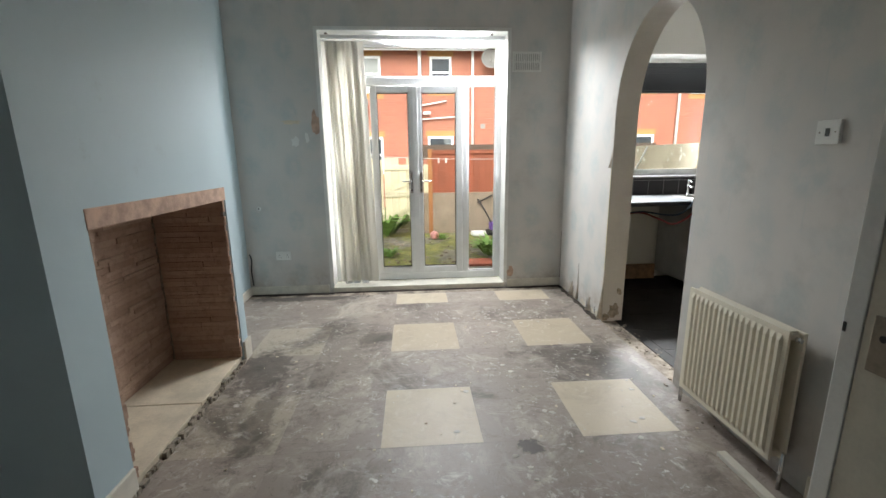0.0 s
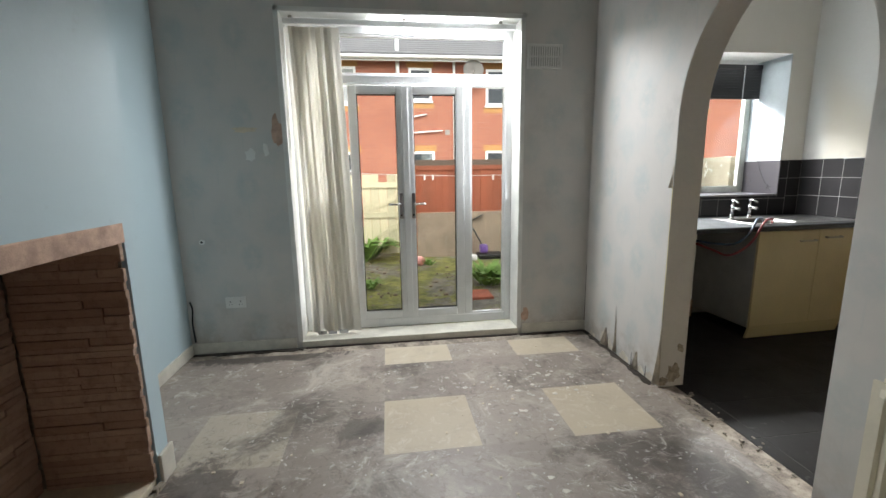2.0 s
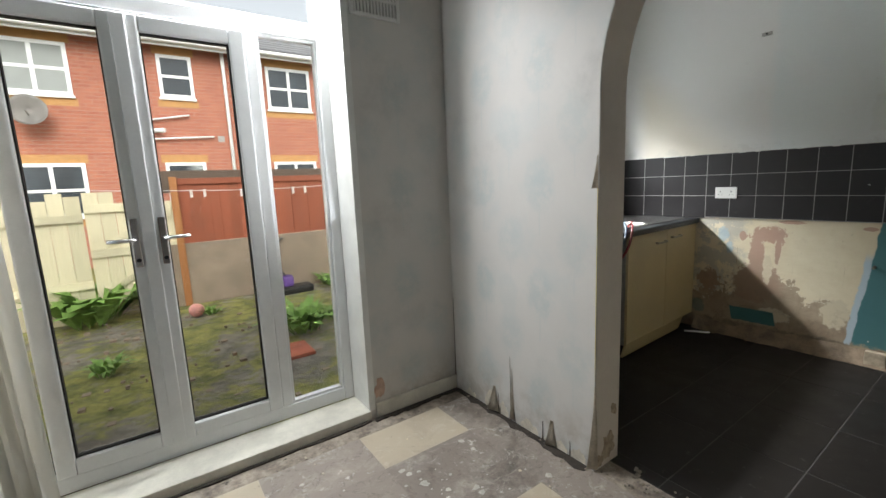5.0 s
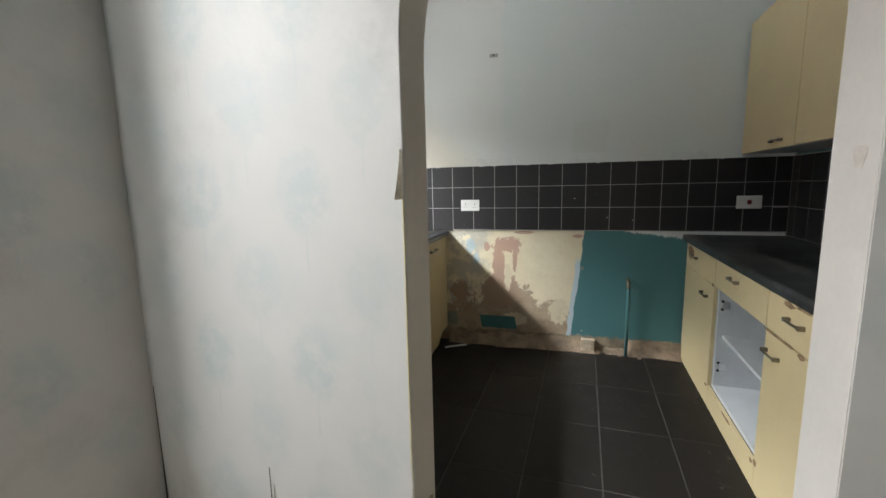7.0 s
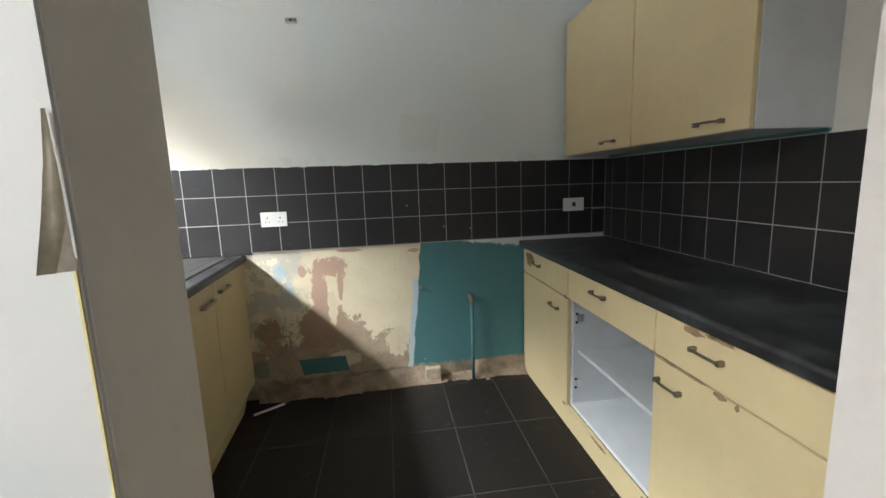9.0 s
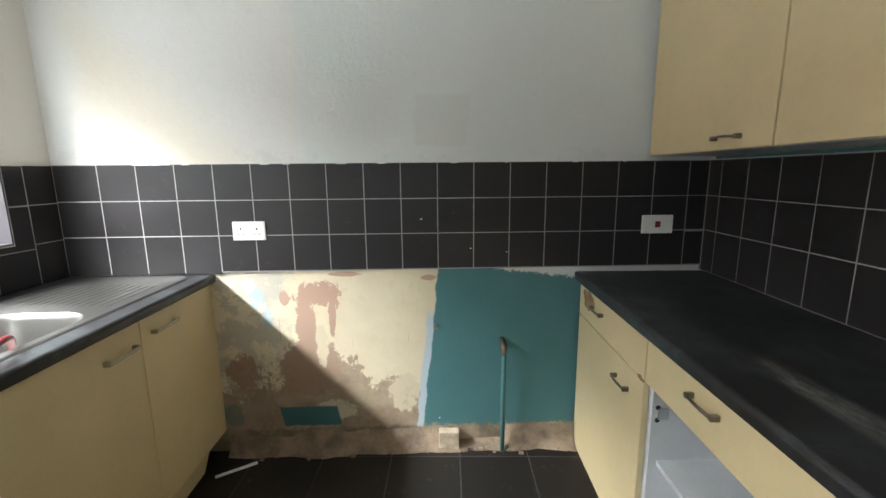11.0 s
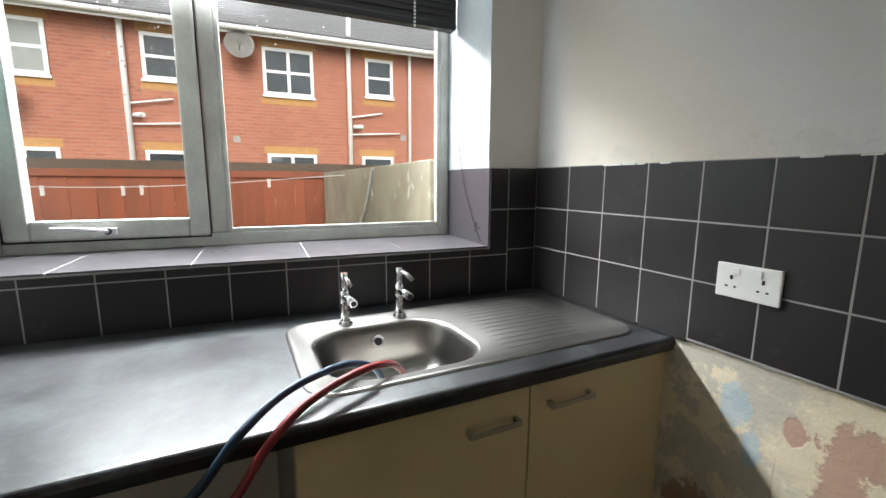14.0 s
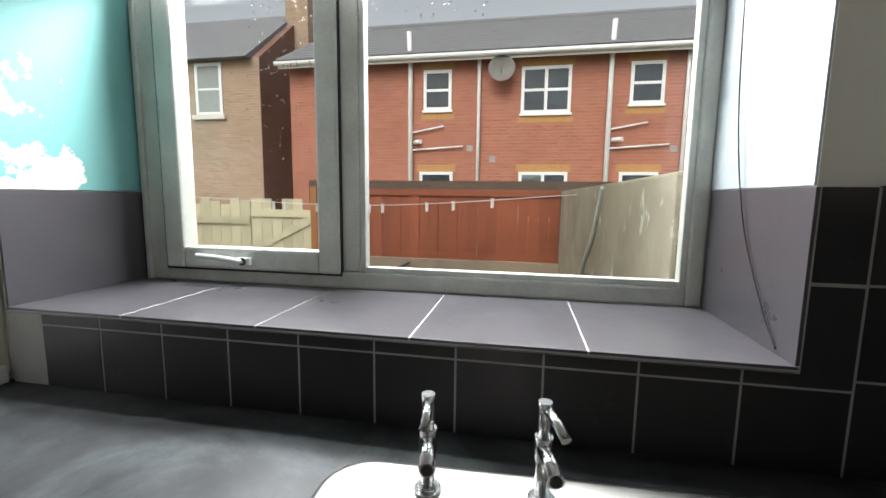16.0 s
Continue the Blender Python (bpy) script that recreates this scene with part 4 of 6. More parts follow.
for x in (-0.03, 0.03):
    part("screw", bar((x, 0.0115, 0), (x, 0.0135, 0), 0.003, 8), PEWTER, sw)


def scar(name, x, z, w, h, material, label, seed):
    """A torn, uneven patch lying on the north wall."""
    r = random.Random(seed)
    pts = []
    for k in range(16):
        a = math.tau * k / 16
        q = r.uniform(0.6, 1.1)
        pts.append((x + w / 2 * math.cos(a) * q, z + h / 2 * math.sin(a) * q))
    single(name, prism(pts, "y", YN - 0.004, YN + 0.001), material, (x, YN, z), label, "wall patch")


scar("filler_patch", -1.04, 1.672, 0.20, 0.045, HEARTH, "cream smear of filler on the wallpaper", 1)
scar("filler_patch", -0.815, 1.66, 0.085, 0.26, LINTEL, "bare plaster patch beside the door reveal", 2)
scar("filler_patch", -1.01, 1.50, 0.09, 0.10, SOCKET, "white patch of torn wallpaper", 3)
scar("filler_patch", -0.90, 1.53, 0.04, 0.13, SOCKET, "narrow white scrape in the wallpaper", 4)
scar("filler_patch", 1.07, 0.16, 0.07, 0.13, LINTEL, "torn corner of paper beside the door", 5)
stub = thing("pipe_stub", (-1.411, YN, 0.87), "white plastic pipe stub in the wall", "pipe")
part("collar", bar((-1.411, YN - 0.006, 0.87), (-1.411, YN, 0.87), 0.02), SOCKET, stub)
part("bore", bar((-1.411, YN - 0.012, 0.87), (-1.411, YN - 0.006, 0.87), 0.008), BLACK, stub)
bmc = tube(bmesh.new(), curve_points(((-1.535, YN - 0.012, 0.10), (-1.54, YN - 0.015, 0.25), (-1.53, YN - 0.012, 0.36), (-1.545, YN - 0.01, 0.42))), 0.006)
single("loose_cable", bmc, BLACK, (-1.535, YN - 0.012, 0.0), "dark cable rising in the wall corner", "cable")


def paper_flap(pts, depth, label):
    """A curled tongue of torn wallpaper on the arch wall; points are (y, z) on the face."""
    bm = bmesh.new()
    cols = []
    for k, (y, z, w) in enumerate(pts):
        out = depth * (k / (len(pts) - 1)) ** 1.6
        cols.append([bm.verts.new((XE - 0.003 - out * q, y + w * (q - 0.5), z)) for q in (0.15, 0.6, 1.0)])
    for a, b in zip(cols, cols[1:]):
        for j in (0, 1):
            bm.faces.new((a[j], a[j + 1], b[j + 1], b[j])).smooth = True
    bmesh.ops.solidify(bm, geom=bm.faces[:], thickness=0.001)
    single("wallpaper_flap", bm, TORN, (XE, pts[0][0], pts[-1][1]), label, "torn wallpaper", "torn wallpaper flaps")


paper_flap(((3.219, 1.37, 0.004), (3.219, 1.33, 0.009), (3.220, 1.285, 0.016), (3.221, 1.24, 0.023)), 0.018, "curled flap of torn paper on the arch edge")
paper_flap(((3.215, 0.40, 0.004), (3.21, 0.28, 0.016), (3.208, 0.15, 0.032), (3.208, 0.02, 0.045)), 0.03, "long tear of paper at the arch foot")
paper_flap(((3.72, 0.30, 0.003), (3.717, 0.20, 0.008), (3.714, 0.10, 0.016), (3.71, 0.02, 0.028)), 0.02, "peeling strip of paper by the corner")
paper_flap(((3.86, 0.15, 0.02), (3.86, 0.10, 0.04), (3.855, 0.05, 0.07), (3.85, 0.01, 0.08)), 0.03, "ragged foot of peeling wallpaper")
paper_flap(((3.45, 0.13, 0.02), (3.45, 0.09, 0.03), (3.445, 0.04, 0.05), (3.44, 0.01, 0.06)), 0.03, "ragged foot of peeling wallpaper")
def mould(x, z, w, hgt, seed):
    """A ragged damp stain on the arch jamb."""
    r = random.Random(seed)
    pts = []
    for k in range(18):
        a = math.tau * k / 18
        q = r.uniform(0.6, 1.1)
        pts.append((min(XK - 0.004, max(XE + 0.006, x + w / 2 * math.cos(a) * q)), max(0.003, z + hgt / 2 * math.sin(a) * q)))
    single("damp_stain", prism(pts, "y", 3.2118, 3.2135), MOULD, (x, 3.213, z), "brown mould stain at the foot of the jamb", "stain", "damp stains")


MOULD = plain("damp_mould", (0.38, 0.32, 0.25), 0.9, vary=0.5, scale=26)
mould(1.70, 0.09, 0.10, 0.15, 3)
mould(1.735, 0.25, 0.05, 0.07, 4)
mould(1.635, 0.035, 0.07, 0.07, 6)

# gap left along the walls where the floor covering has come away
gap_rng = random.Random(4)
GAP_DIRT = plain("dark_floor_dirt", (0.055, 0.044, 0.036), 0.9, vary=0.4, scale=20, bumpy=0.5)


def ragged_gap(name, a, b, inner, depth, along_x, label):
    n = 26
    near = [(a + (b - a) * k / n, inner - depth * gap_rng.uniform(0.35, 0.75)) for k in range(n + 1)]
    pts = near + [(b, inner), (a, inner)]
    if not along_x:
        pts = [(q, p) for p, q in pts]
    structure(name, prism(pts, "z", -0.004, 0.0032), GAP_DIRT, label, "trim")


ragged_gap("trim_gap_north", -1.55, -0.74, YN - 0.017, 0.07, True, "dark dirt in the gap below the skirting")
ragged_gap("trim_gap_north_east", 1.02, 1.59, YN - 0.017, 0.05, True, "dark dirt in the gap below the skirting")
ragged_gap("trim_gap_door", -0.72, 1.0, YN - 0.012, 0.030, True, "dark dirt along the door threshold")
ragged_gap("trim_gap_east", 3.24, 4.2, XE - 0.001, 0.075, False, "dark dirt along the damp wall")
edge = [(3.2165, 0.42), (3.219, 0.5), (3.2195, 0.8), (3.2185, 1.05), (3.219, 1.24), (3.2165, 1.25)]
single("wallpaper_edge", prism(edge, "x", XE - 0.0022, XE + 0.001), plain("yellowed_paper", (0.66, 0.56, 0.27), 0.85), (XE, 3.218, 0.42), "yellowed torn edge of wallpaper beside the arch", "torn wallpaper")
# the first, in the room corner, paints in a soft shadow; others are splits
for y, z0, z1, w in ((4.226, 0.05, 0.58, 0.007), (3.735, 0.0, 0.36, 0.008), (3.83, 0.0, 0.12, 0.010), (3.51, 0.0, 0.10, 0.010), (3.345, 0.0, 0.08, 0.008)):
    dark_sliver = [(y - w / 2, z0), (y + w / 2, z0), (y + w * 0.1, z0 + (z1 - z0) * 0.5), (y, z1), (y - w * 0.3, z0 + (z1 - z0) * 0.45)]
    single("wallpaper_split_shade", prism(dark_sliver, "x", XE - 0.0025, XE + 0.001), CRACK_SHADE, (XE, y, z0), "dark ragged split in the damp wallpaper; in the corner, painted shadow", "torn wallpaper", "wallpaper splits")


def foot_patch(y, w, h, seed):
    """Bare plaster where the paper has come off the foot of the arch wall."""
    r = random.Random(seed)
    pts = [(y - w / 2, 0.0)] + [(y - w / 2 + w * k / 7, h * (0.35 + 0.65 * math.sin(math.pi * (k + 0.5) / 8)) * r.uniform(0.55, 1.1)) for k in range(8)] + [(y + w / 2, 0.0)]
    single("bare_patch", prism(pts, "x", XE - 0.0018, XE + 0.001), TORN, (XE, y, 0), "cream bare plaster at the foot of the wall", "wall patch", "bare patches")


for k, (y, w, h) in enumerate(((4.08, 0.10, 0.05), (3.88, 0.13, 0.13), (3.79, 0.07, 0.09), (3.60, 0.12, 0.07), (3.43, 0.14, 0.06), (3.30, 0.08, 0.09))):
    foot_patch(y, w, h, 40 + k)
pinkish = [(1.667 + 0.022 * math.cos(a) * (1 + 0.3 * math.sin(3 * a)), 1.314 + 0.03 * math.sin(a) * (1 + 0.25 * math.cos(2 * a))) for a in [math.tau * k / 16 for k in range(16)]]
single("damp_stain", prism(pinkish, "y", 2.2365, 2.238), plain("pink_stain", (0.66, 0.595, 0.55), 0.8, vary=0.12, scale=30), (1.667, 2.237, 1.30), "faint pink stain on the arch jamb", "stain", "damp stains")
bmp = bmesh.new()
for k in range(60):
    y = rng.uniform(1.4, 4.2) if k % 2 else rng.uniform(2.2, 3.25)
    x = XE + rng.uniform(-0.10, -0.005) if not 2.22 < y < 3.2 else rng.uniform(XE, XK - 0.02)
    s = rng.uniform(0.004, 0.017)
    box(bmp, x, x + s, y, y + s * rng.uniform(0.7, 1.8), -0.003, rng.uniform(0.003, 0.008), 0.002)
tagged(single("plaster_crumbs", bmp, MORTAR, (XE, 2.7, 0), "crumbs of fallen plaster along the wall", "rubble"), kind="stuff")
bmp = bmesh.new()
for k in range(70):
    x, y = rng.uniform(-1.0, 1.5), rng.uniform(1.5, 4.15)
    s = rng.uniform(0.004, 0.016)
    box(bmp, x, x + s, y, y + s * rng.uniform(0.5, 1.6), -0.001, rng.uniform(0.003, 0.006))
tagged(single("floor_debris", bmp, HEARTH, (0, 2.8, 0), "small pale chips of plaster scattered on the floor", "debris"), kind="stuff")

# radiator
rad = thing("radiator", (1.53, 1.73, 0.10), "cream double panel radiator leaning off the wall", "radiator")
RY0, RY1, RZ0, RZ1 = 1.44, 2.022, 0.112, 0.670


def ribbed(x, y0, y1):
    bm = bmesh.new()
    n = 17
    prof = [(y0, x)]
    for k in range(n):
        a = y0 + 0.02 + (y1 - y0 - 0.04) * k / n
        w = (y1 - y0 - 0.04) / n
        prof += [(a, x), (a + w * 0.22, x - 0.011), (a + w * 0.62, x - 0.011), (a + w * 0.84, x)]
    prof += [(y1, x)]
    rows = []
    for z, pull in ((RZ0, 1.0), (RZ0 + 0.02, 1.0), (RZ0 + 0.045, 0.0), (RZ1 - 0.045, 0.0), (RZ1 - 0.02, 1.0), (RZ1, 1.0)):
        rows.append([bm.verts.new((px + (x - 0.0 - px) * pull, py, z)) for py, px in prof])
    for a, b in zip(rows, rows[1:]):
        for i in range(len(prof) - 1):
            bm.faces.new((a[i], b[i], b[i + 1], a[i + 1]))
    return box(bm, x + 0.001, x + 0.012, y0, y1, RZ0, RZ1, 0.003)


part("front_panel", ribbed(1.490, RY0, RY1), RADIATOR, rad)
part("back_panel", boxes((1.545, 1.560, RY0 - 0.01, RY1 + 0.01, RZ0, RZ1 - 0.005), bevel=0.004), RADIATOR, rad)
part("top_grille", boxes((1.497, 1.548, RY0 + 0.02, RY1 - 0.02, RZ1 - 0.012, RZ1 - 0.004)), RADIATOR, rad)
for y in (RY0 + 0.02, RY1 - 0.02):
    for z in (RZ0 + 0.01, RZ1 - 0.037):
        part("header", boxes((1.503, 1.544, y - 0.014, y + 0.014, z, z + 0.025), bevel=0.004), RADIATOR, rad)
for y in (RY0 + 0.09, RY1 - 0.09):
    part("wall_bracket", boxes((1.560, XE, y - 0.012, y + 0.012, RZ0 + 0.05, RZ1 - 0.08)), RADIATOR, rad)
for y in (RY0 - 0.03, RY1 + 0.03):
    part("valve", bar((1.525, y, 0.0), (1.525, y, 0.165), 0.0085), CHROME, rad, "chrome radiator valve")
part("bleed_valve", bar((1.525, RY0 - 0.022, RZ1 - 0.03), (1.525, RY0, RZ1 - 0.03), 0.009), CHROME, rad)
single("pipe_cover", boxes((1.42, 1.46, 1.30, 1.62, 0.0, 0.022), bevel=0.004), WHITE_TRIM, (1.44, 1.46, 0), "loose strip of cream pipe boxing on the floor", "board")

# inner door, standing open
idoor = thing("door_2", (0.955, 0.0, 0.0), "beige painted inner door standing open", "door", kind="structure")
part("leaf", boxes((0.935, 0.973, 0.0, 0.742, 0.008, 2.0), bevel=0.002), BEIGE_DOOR, idoor)
part("edge_lipping", boxes((0.933, 0.975, 0.743, 0.782, 0.008, 2.0), bevel=0.003), WHITE_PAINT, idoor, "white painted door edge")
part("lock_plate", boxes((0.928, 0.935, 0.655, 0.722, 0.93, 1.04), bevel=0.002), PEWTER, idoor)
part("keyhole", bar((0.9265, 0.70, 1.0), (0.929, 0.70, 1.0), 0.007, 10), BLACK, idoor)
part("latch", boxes((0.9315, 0.934, 0.772, 0.778, 0.985, 1.005)), BLACK, idoor)

# ---- kitchen window ----
WY = 4.845
win = thing("window_1", (2.69, WY, WZ0), "aged grey-white kitchen window with a side casement", "window", kind="structure")
part("window_frame", boxes((W0 + 0.004, W0 + 0.085, WY, WY + 0.07, WZ0, WZ1), (W1 - 0.045, W1 - 0.004, WY, WY + 0.07, WZ0, WZ1), (W0 + 0.085, W1 - 0.045, WY + 0.001, WY + 0.07, WZ0, WZ0 + 0.052),
    (W0 + 0.085, W1 - 0.045, WY + 0.001, WY + 0.07, WZ1 - 0.06, WZ1), (2.535, 2.592, WY + 0.001, WY + 0.07, WZ0 + 0.052, WZ1 - 0.06), bevel=0.007), OLD_PVC, win)
sash = part("casement", frame_bm(1.925, 2.5305, WZ0 + 0.045, WZ1 - 0.05, 0.068, WY - 0.016, WY + 0.05, 0.009), OLD_PVC, win)
part("gasket", frame_bm(1.9155, 2.5335, WZ0 + 0.038, WZ1 - 0.043, 0.0095, WY - 0.004, WY + 0.02, 0.0), GASKET, win)
g = glazed(sash, "pane", 1.99, 2.467, WZ0 + 0.11, WZ1 - 0.11, WY + 0.012)
part("bead", frame_bm(2.592, W1 - 0.045, WZ0 + 0.052, WZ1 - 0.06, 0.016, WY + 0.005, WY + 0.04, 0.003), OLD_PVC, win)
glazed(win, "pane", 2.60, W1 - 0.05, WZ0 + 0.06, WZ1 - 0.065, WY + 0.02)
drop_mat = bpy.data.materials.new("rain_water")
drop_mat.use_nodes = True
drop_mat.node_tree.nodes["Principled BSDF"].inputs["Transmission Weight"].default_value = 1.0
drop_mat.node_tree.nodes["Principled BSDF"].inputs["IOR"].default_value = 1.33
drop_mat.node_tree.nodes["Principled BSDF"].inputs["Roughness"].default_value = 0.05
drip = random.Random(8)
bmd = bmesh.new()
for k in range(230):
    if k < 170:
        x, z = 2.45 - abs(drip.gauss(0, 0.13)), 1.98 - abs(drip.gauss(0, 0.24))
    else:
        x, z = drip.uniform(2.61, 3.0), 2.0 - abs(drip.gauss(0, 0.10))
    if x > 2.0 and z > 1.25:
        r0 = drip.uniform(0.0012, 0.0034)
        bmesh.ops.create_icosphere(bmd, subdivisions=1, radius=r0, matrix=Matrix.Translation((x, WY + (0.0215 if k < 170 else 0.0295), z)) @ Matrix.Diagonal((1, 0.5, drip.uniform(0.9, 1.5), 1)))
tagged(single("rain_drops", bmd, drop_mat, (2.4, WY + 0.03, 1.9), "small rain drops on the window glass", "water drops"), kind="stuff")
bmh = boxes((2.19, 2.24, WY - 0.030, WY - 0.016, 1.168, 1.192), bevel=0.004)
tube(bmh, curve_points(((2.215, WY - 0.03, 1.18), (2.19, WY - 0.045, 1.186), (2.13, WY - 0.045, 1.192), (2.06, WY - 0.04, 1.194)), 4), 0.008)
part("handle", bmh, WHITE_PVC, sash, "white casement handle")
part("lock", bar((2.215, WY - 0.036, 1.18), (2.215, WY - 0.03, 1.18), 0.012), BLACK, sash)
part("bead", boxes((W0 + 0.012, W0 + 0.03, WY - 0.012, WY, WZ0, WZ1), bevel=0.004), OLD_PVC, win)

# roller blind, mostly raised
rblind = thing("roller_blind", (2.7, 4.76, 2.28), "black slatted blind raised at the window head", "blind")
part("head_rail", boxes((1.88, 3.53, 4.735, 4.785, 2.265, 2.305), bevel=0.004), BLACK, rblind)
for k in range(19):
    z = 2.024 + 0.0125 * k
    part("slat", boxes((1.89, 3.525, 4.738 + 0.003 * (k % 2), 4.782, z, z + 0.0123)), BLACK, rblind)
part("bottom_rail", boxes((1.89, 3.525, 4.736, 4.784, 1.998, 2.0235), bevel=0.004), BLACK, rblind)
bmch = bmesh.new()
for k in range(22):
    box(bmch, 3.33, 3.338, 4.722, 4.73, 1.985 + 0.014 * k, 1.994 + 0.014 * k, 0.002)
part("bead_chain", bmch, WHITE_PLASTIC, rblind, "white bead chain")
single("blind_cord", tube(bmesh.new(), curve_points(((W1 - 0.012, 4.75, 1.98), (W1 - 0.014, 4.72, 1.6), (W1 - 0.012, 4.66, 1.35), (W1 - 0.012, 4.56, 1.19), (W1 - 0.01, 4.50, 1.118))), 0.0015, 6), BLACK, (W1 - 0.012, 4.6, 1.12), "thin dark cord hanging against the reveal", "cord")

# ---- kitchen base units along the window wall ----
CT = 0.915
FY = 3.765


def counter_bm(x0, x1, y_back, y_front, z, thick=0.038, sign=1):
    """A worktop strip with a rounded nose; y_front is its nose."""
    r, n = 0.014, 5
    pts = [(y_back, z - thick), (y_back, z)]
    for k in range(n + 1):
        a = math.pi / 2 * k / n
        pts.append((y_front + sign * (r - r * math.sin(a)), z - r + r * math.cos(a)))
    pts += [(y_front + sign * 0.004, z - thick)]
    return prism(pts, "x", x0, x1)


BX0, BX1, BY0, BY1 = 2.80, 3.26, 3.862, 4.262
SKEW = Matrix.Translation((3.2, 4.1, 0)) @ pose(0, 0, 0, 0, 0, 2.7) @ Matrix.Translation((-3.2, -4.1, 0))
top_1 = thing("worktop", (2.78, 4.1, CT - 0.038), "black scuffed laminate worktop round the sink", "worktop", "worktops")
bmw = counter_bm(XK - 0.03, 3.81, BY0, FY, CT)
bmesh.ops.transform(bmw, matrix=SKEW, verts=bmw.verts)
part("front_edge", bmw, WORKTOP, top_1, "rounded black front edge")
bmw = boxes((XK - 0.03, BX0, BY0, KN + 0.07, CT - 0.038, CT), (BX1, 3.80, BY0, KN + 0.07, CT - 0.038, CT), (BX0, BX1, BY1, KN + 0.07, CT - 0.038, CT))
bmesh.ops.transform(bmw, matrix=SKEW, verts=bmw.verts)
part("surface", bmw, WORKTOP, top_1)


def pull(bm, x, y, z, w=0.10, out=-1):
    """A bowed bar handle with two feet, standing out along y."""
    tube(bm, curve_points(((x - w / 2, y + out * 0.02, z), (x, y + out * 0.027, z + 0.003), (x + w / 2, y + out * 0.02, z)), 4), 0.0045, 8)
    for s in (-1, 1):
        box(bm, x + s * w / 2 - 0.006, x + s * w / 2 + 0.006, min(y, y + out * 0.024), max(y, y + out * 0.024), z - 0.008, z + 0.008, 0.003)
    return bm


unit = thing("sink_base_unit", (3.26, 4.0, 0.0), "cream two-door sink base unit, plinth hanging loose", "cabinet", "base units")
part("side_panel", boxes((2.735, 2.752, 3.815, 4.40, 0.10, 0.875)), GREY_SIDE, unit, "grey side panel")
part("side_panel", boxes((3.745, 3.762, 3.815, 4.40, 0.10, 0.875)), GREY_SIDE, unit)
part("base_board", boxes((2.752, 3.745, 3.815, 4.40, 0.11, 0.127)), CARCASS, unit)
part("back_board", boxes((2.752, 3.745, 4.385, 4.40, 0.127, 0.65)), CARCASS, unit)
for x0, x1, hx, hz in ((2.737, 3.288, 3.18, 0.787), (3.292, 3.80, 3.415, 0.805)):
    d = part("door", boxes((x0, x1, 3.795, 3.814, 0.115, 0.868), bevel=0.003), CREAM_DOOR, unit)
    part("handle", boxes((hx - 0.072, hx + 0.072, 3.769, 3.774, hz - 0.007, hz + 0.007), (hx - 0.072, hx - 0.060, 3.774, 3.795, hz - 0.008, hz + 0.008), (hx + 0.060, hx + 0.072, 3.774, 3.795, hz - 0.008, hz + 0.008), bevel=0.002), PALE_METAL, d, "pale brushed metal handle")
pl = boxes((2.74, 3.62, -0.008, 0.008, 0, 0.12), bevel=0.002)
bmesh.ops.rotate(pl, verts=pl.verts, matrix=Euler((radians(16), 0, 0)).to_matrix(), cent=(0, 0, 0.12))
bmesh.ops.translate(pl, verts=pl.verts, vec=(0, 3.80, 0.004))
part("plinth", pl, CREAM_DOOR, unit, "cream plinth tilted outward")
unit.rotation_euler.z = radians(2.7)
single("skirting_offcut", boxes((1.80, 2.72, 4.36, 4.40, 0.0, 0.16), bevel=0.004), CHIPBOARD, (2.26, 4.38, 0), "brown board at the back of the appliance gap", "board")

# sink
sink = thing("sink", SKEW, "stainless steel inset sink with drainer", "sink")
SCX, SCY = 3.03, 4.062                # middle of the bowl
rings = [[(x, y, CT + z) for x, y in rrect(3.255, 4.09, w, h, r)] for w, h, r, z in ((0.98, 0.502, 0.085, 0.0005), (0.972, 0.494, 0.081, 0.005), (0.958, 0.480, 0.075, 0.0065), (0.938, 0.460, 0.068, 0.003))]
for inset, z in ((0.0, 0.003), (0.005, 0.0015), (0.011, -0.006), (0.017, -0.02), (0.030, -0.095), (0.038, -0.118), (0.052, -0.136), (0.075, -0.146), (0.11, -0.150), (0.16, -0.154)):
    rings.append([(x, y, CT + z) for x, y in rrect(SCX, SCY, 0.43 - 2 * inset, 0.368 - 2 * inset, max(0.02, 0.115 - inset * 0.4))])
bmk, rows = loft(rings)
bmk.faces.new(rows[-1])
part("basin", bmk, STEEL, sink)
for k in range(12):
    y = 3.905 + 0.0325 * k
    x0 = 3.262 + 0.05 * max(0, (y - 4.18) / 0.1) ** 0.5 if y > 4.18 else 3.262 + 0.03 * (y - 3.9) / 0.28
    x1 = 3.665 - 0.06 * abs(k - 5.5) / 5.5
    part("drainer_ridge", tube(bmesh.new(), ((x0, y, CT - 0.006), (x0 + 0.02, y, CT - 0.0022), (x0 + 0.06, y, CT - 0.0008), (x1 - 0.06, y, CT - 0.0008), (x1, y, CT - 0.0045)), 0.0058, 10), STEEL, sink)
part("overflow", bar((SCX, 4.216, CT - 0.045), (SCX, 4.226, CT - 0.045), 0.020, 18), CHROME, sink)
part("overflow_hole", bar((SCX, 4.2135, CT - 0.045), (SCX, 4.217, CT - 0.045), 0.012, 14), BLACK, sink)
part("waste", bar((3.04, 4.03, CT - 0.1545), (3.04, 4.03, CT - 0.151), 0.040, 22), CHROME, sink)
part("waste_grid", bar((3.04, 4.03, CT - 0.152), (3.04, 4.03, CT - 0.1502), 0.022, 16), BLACK, sink, "dark waste opening")


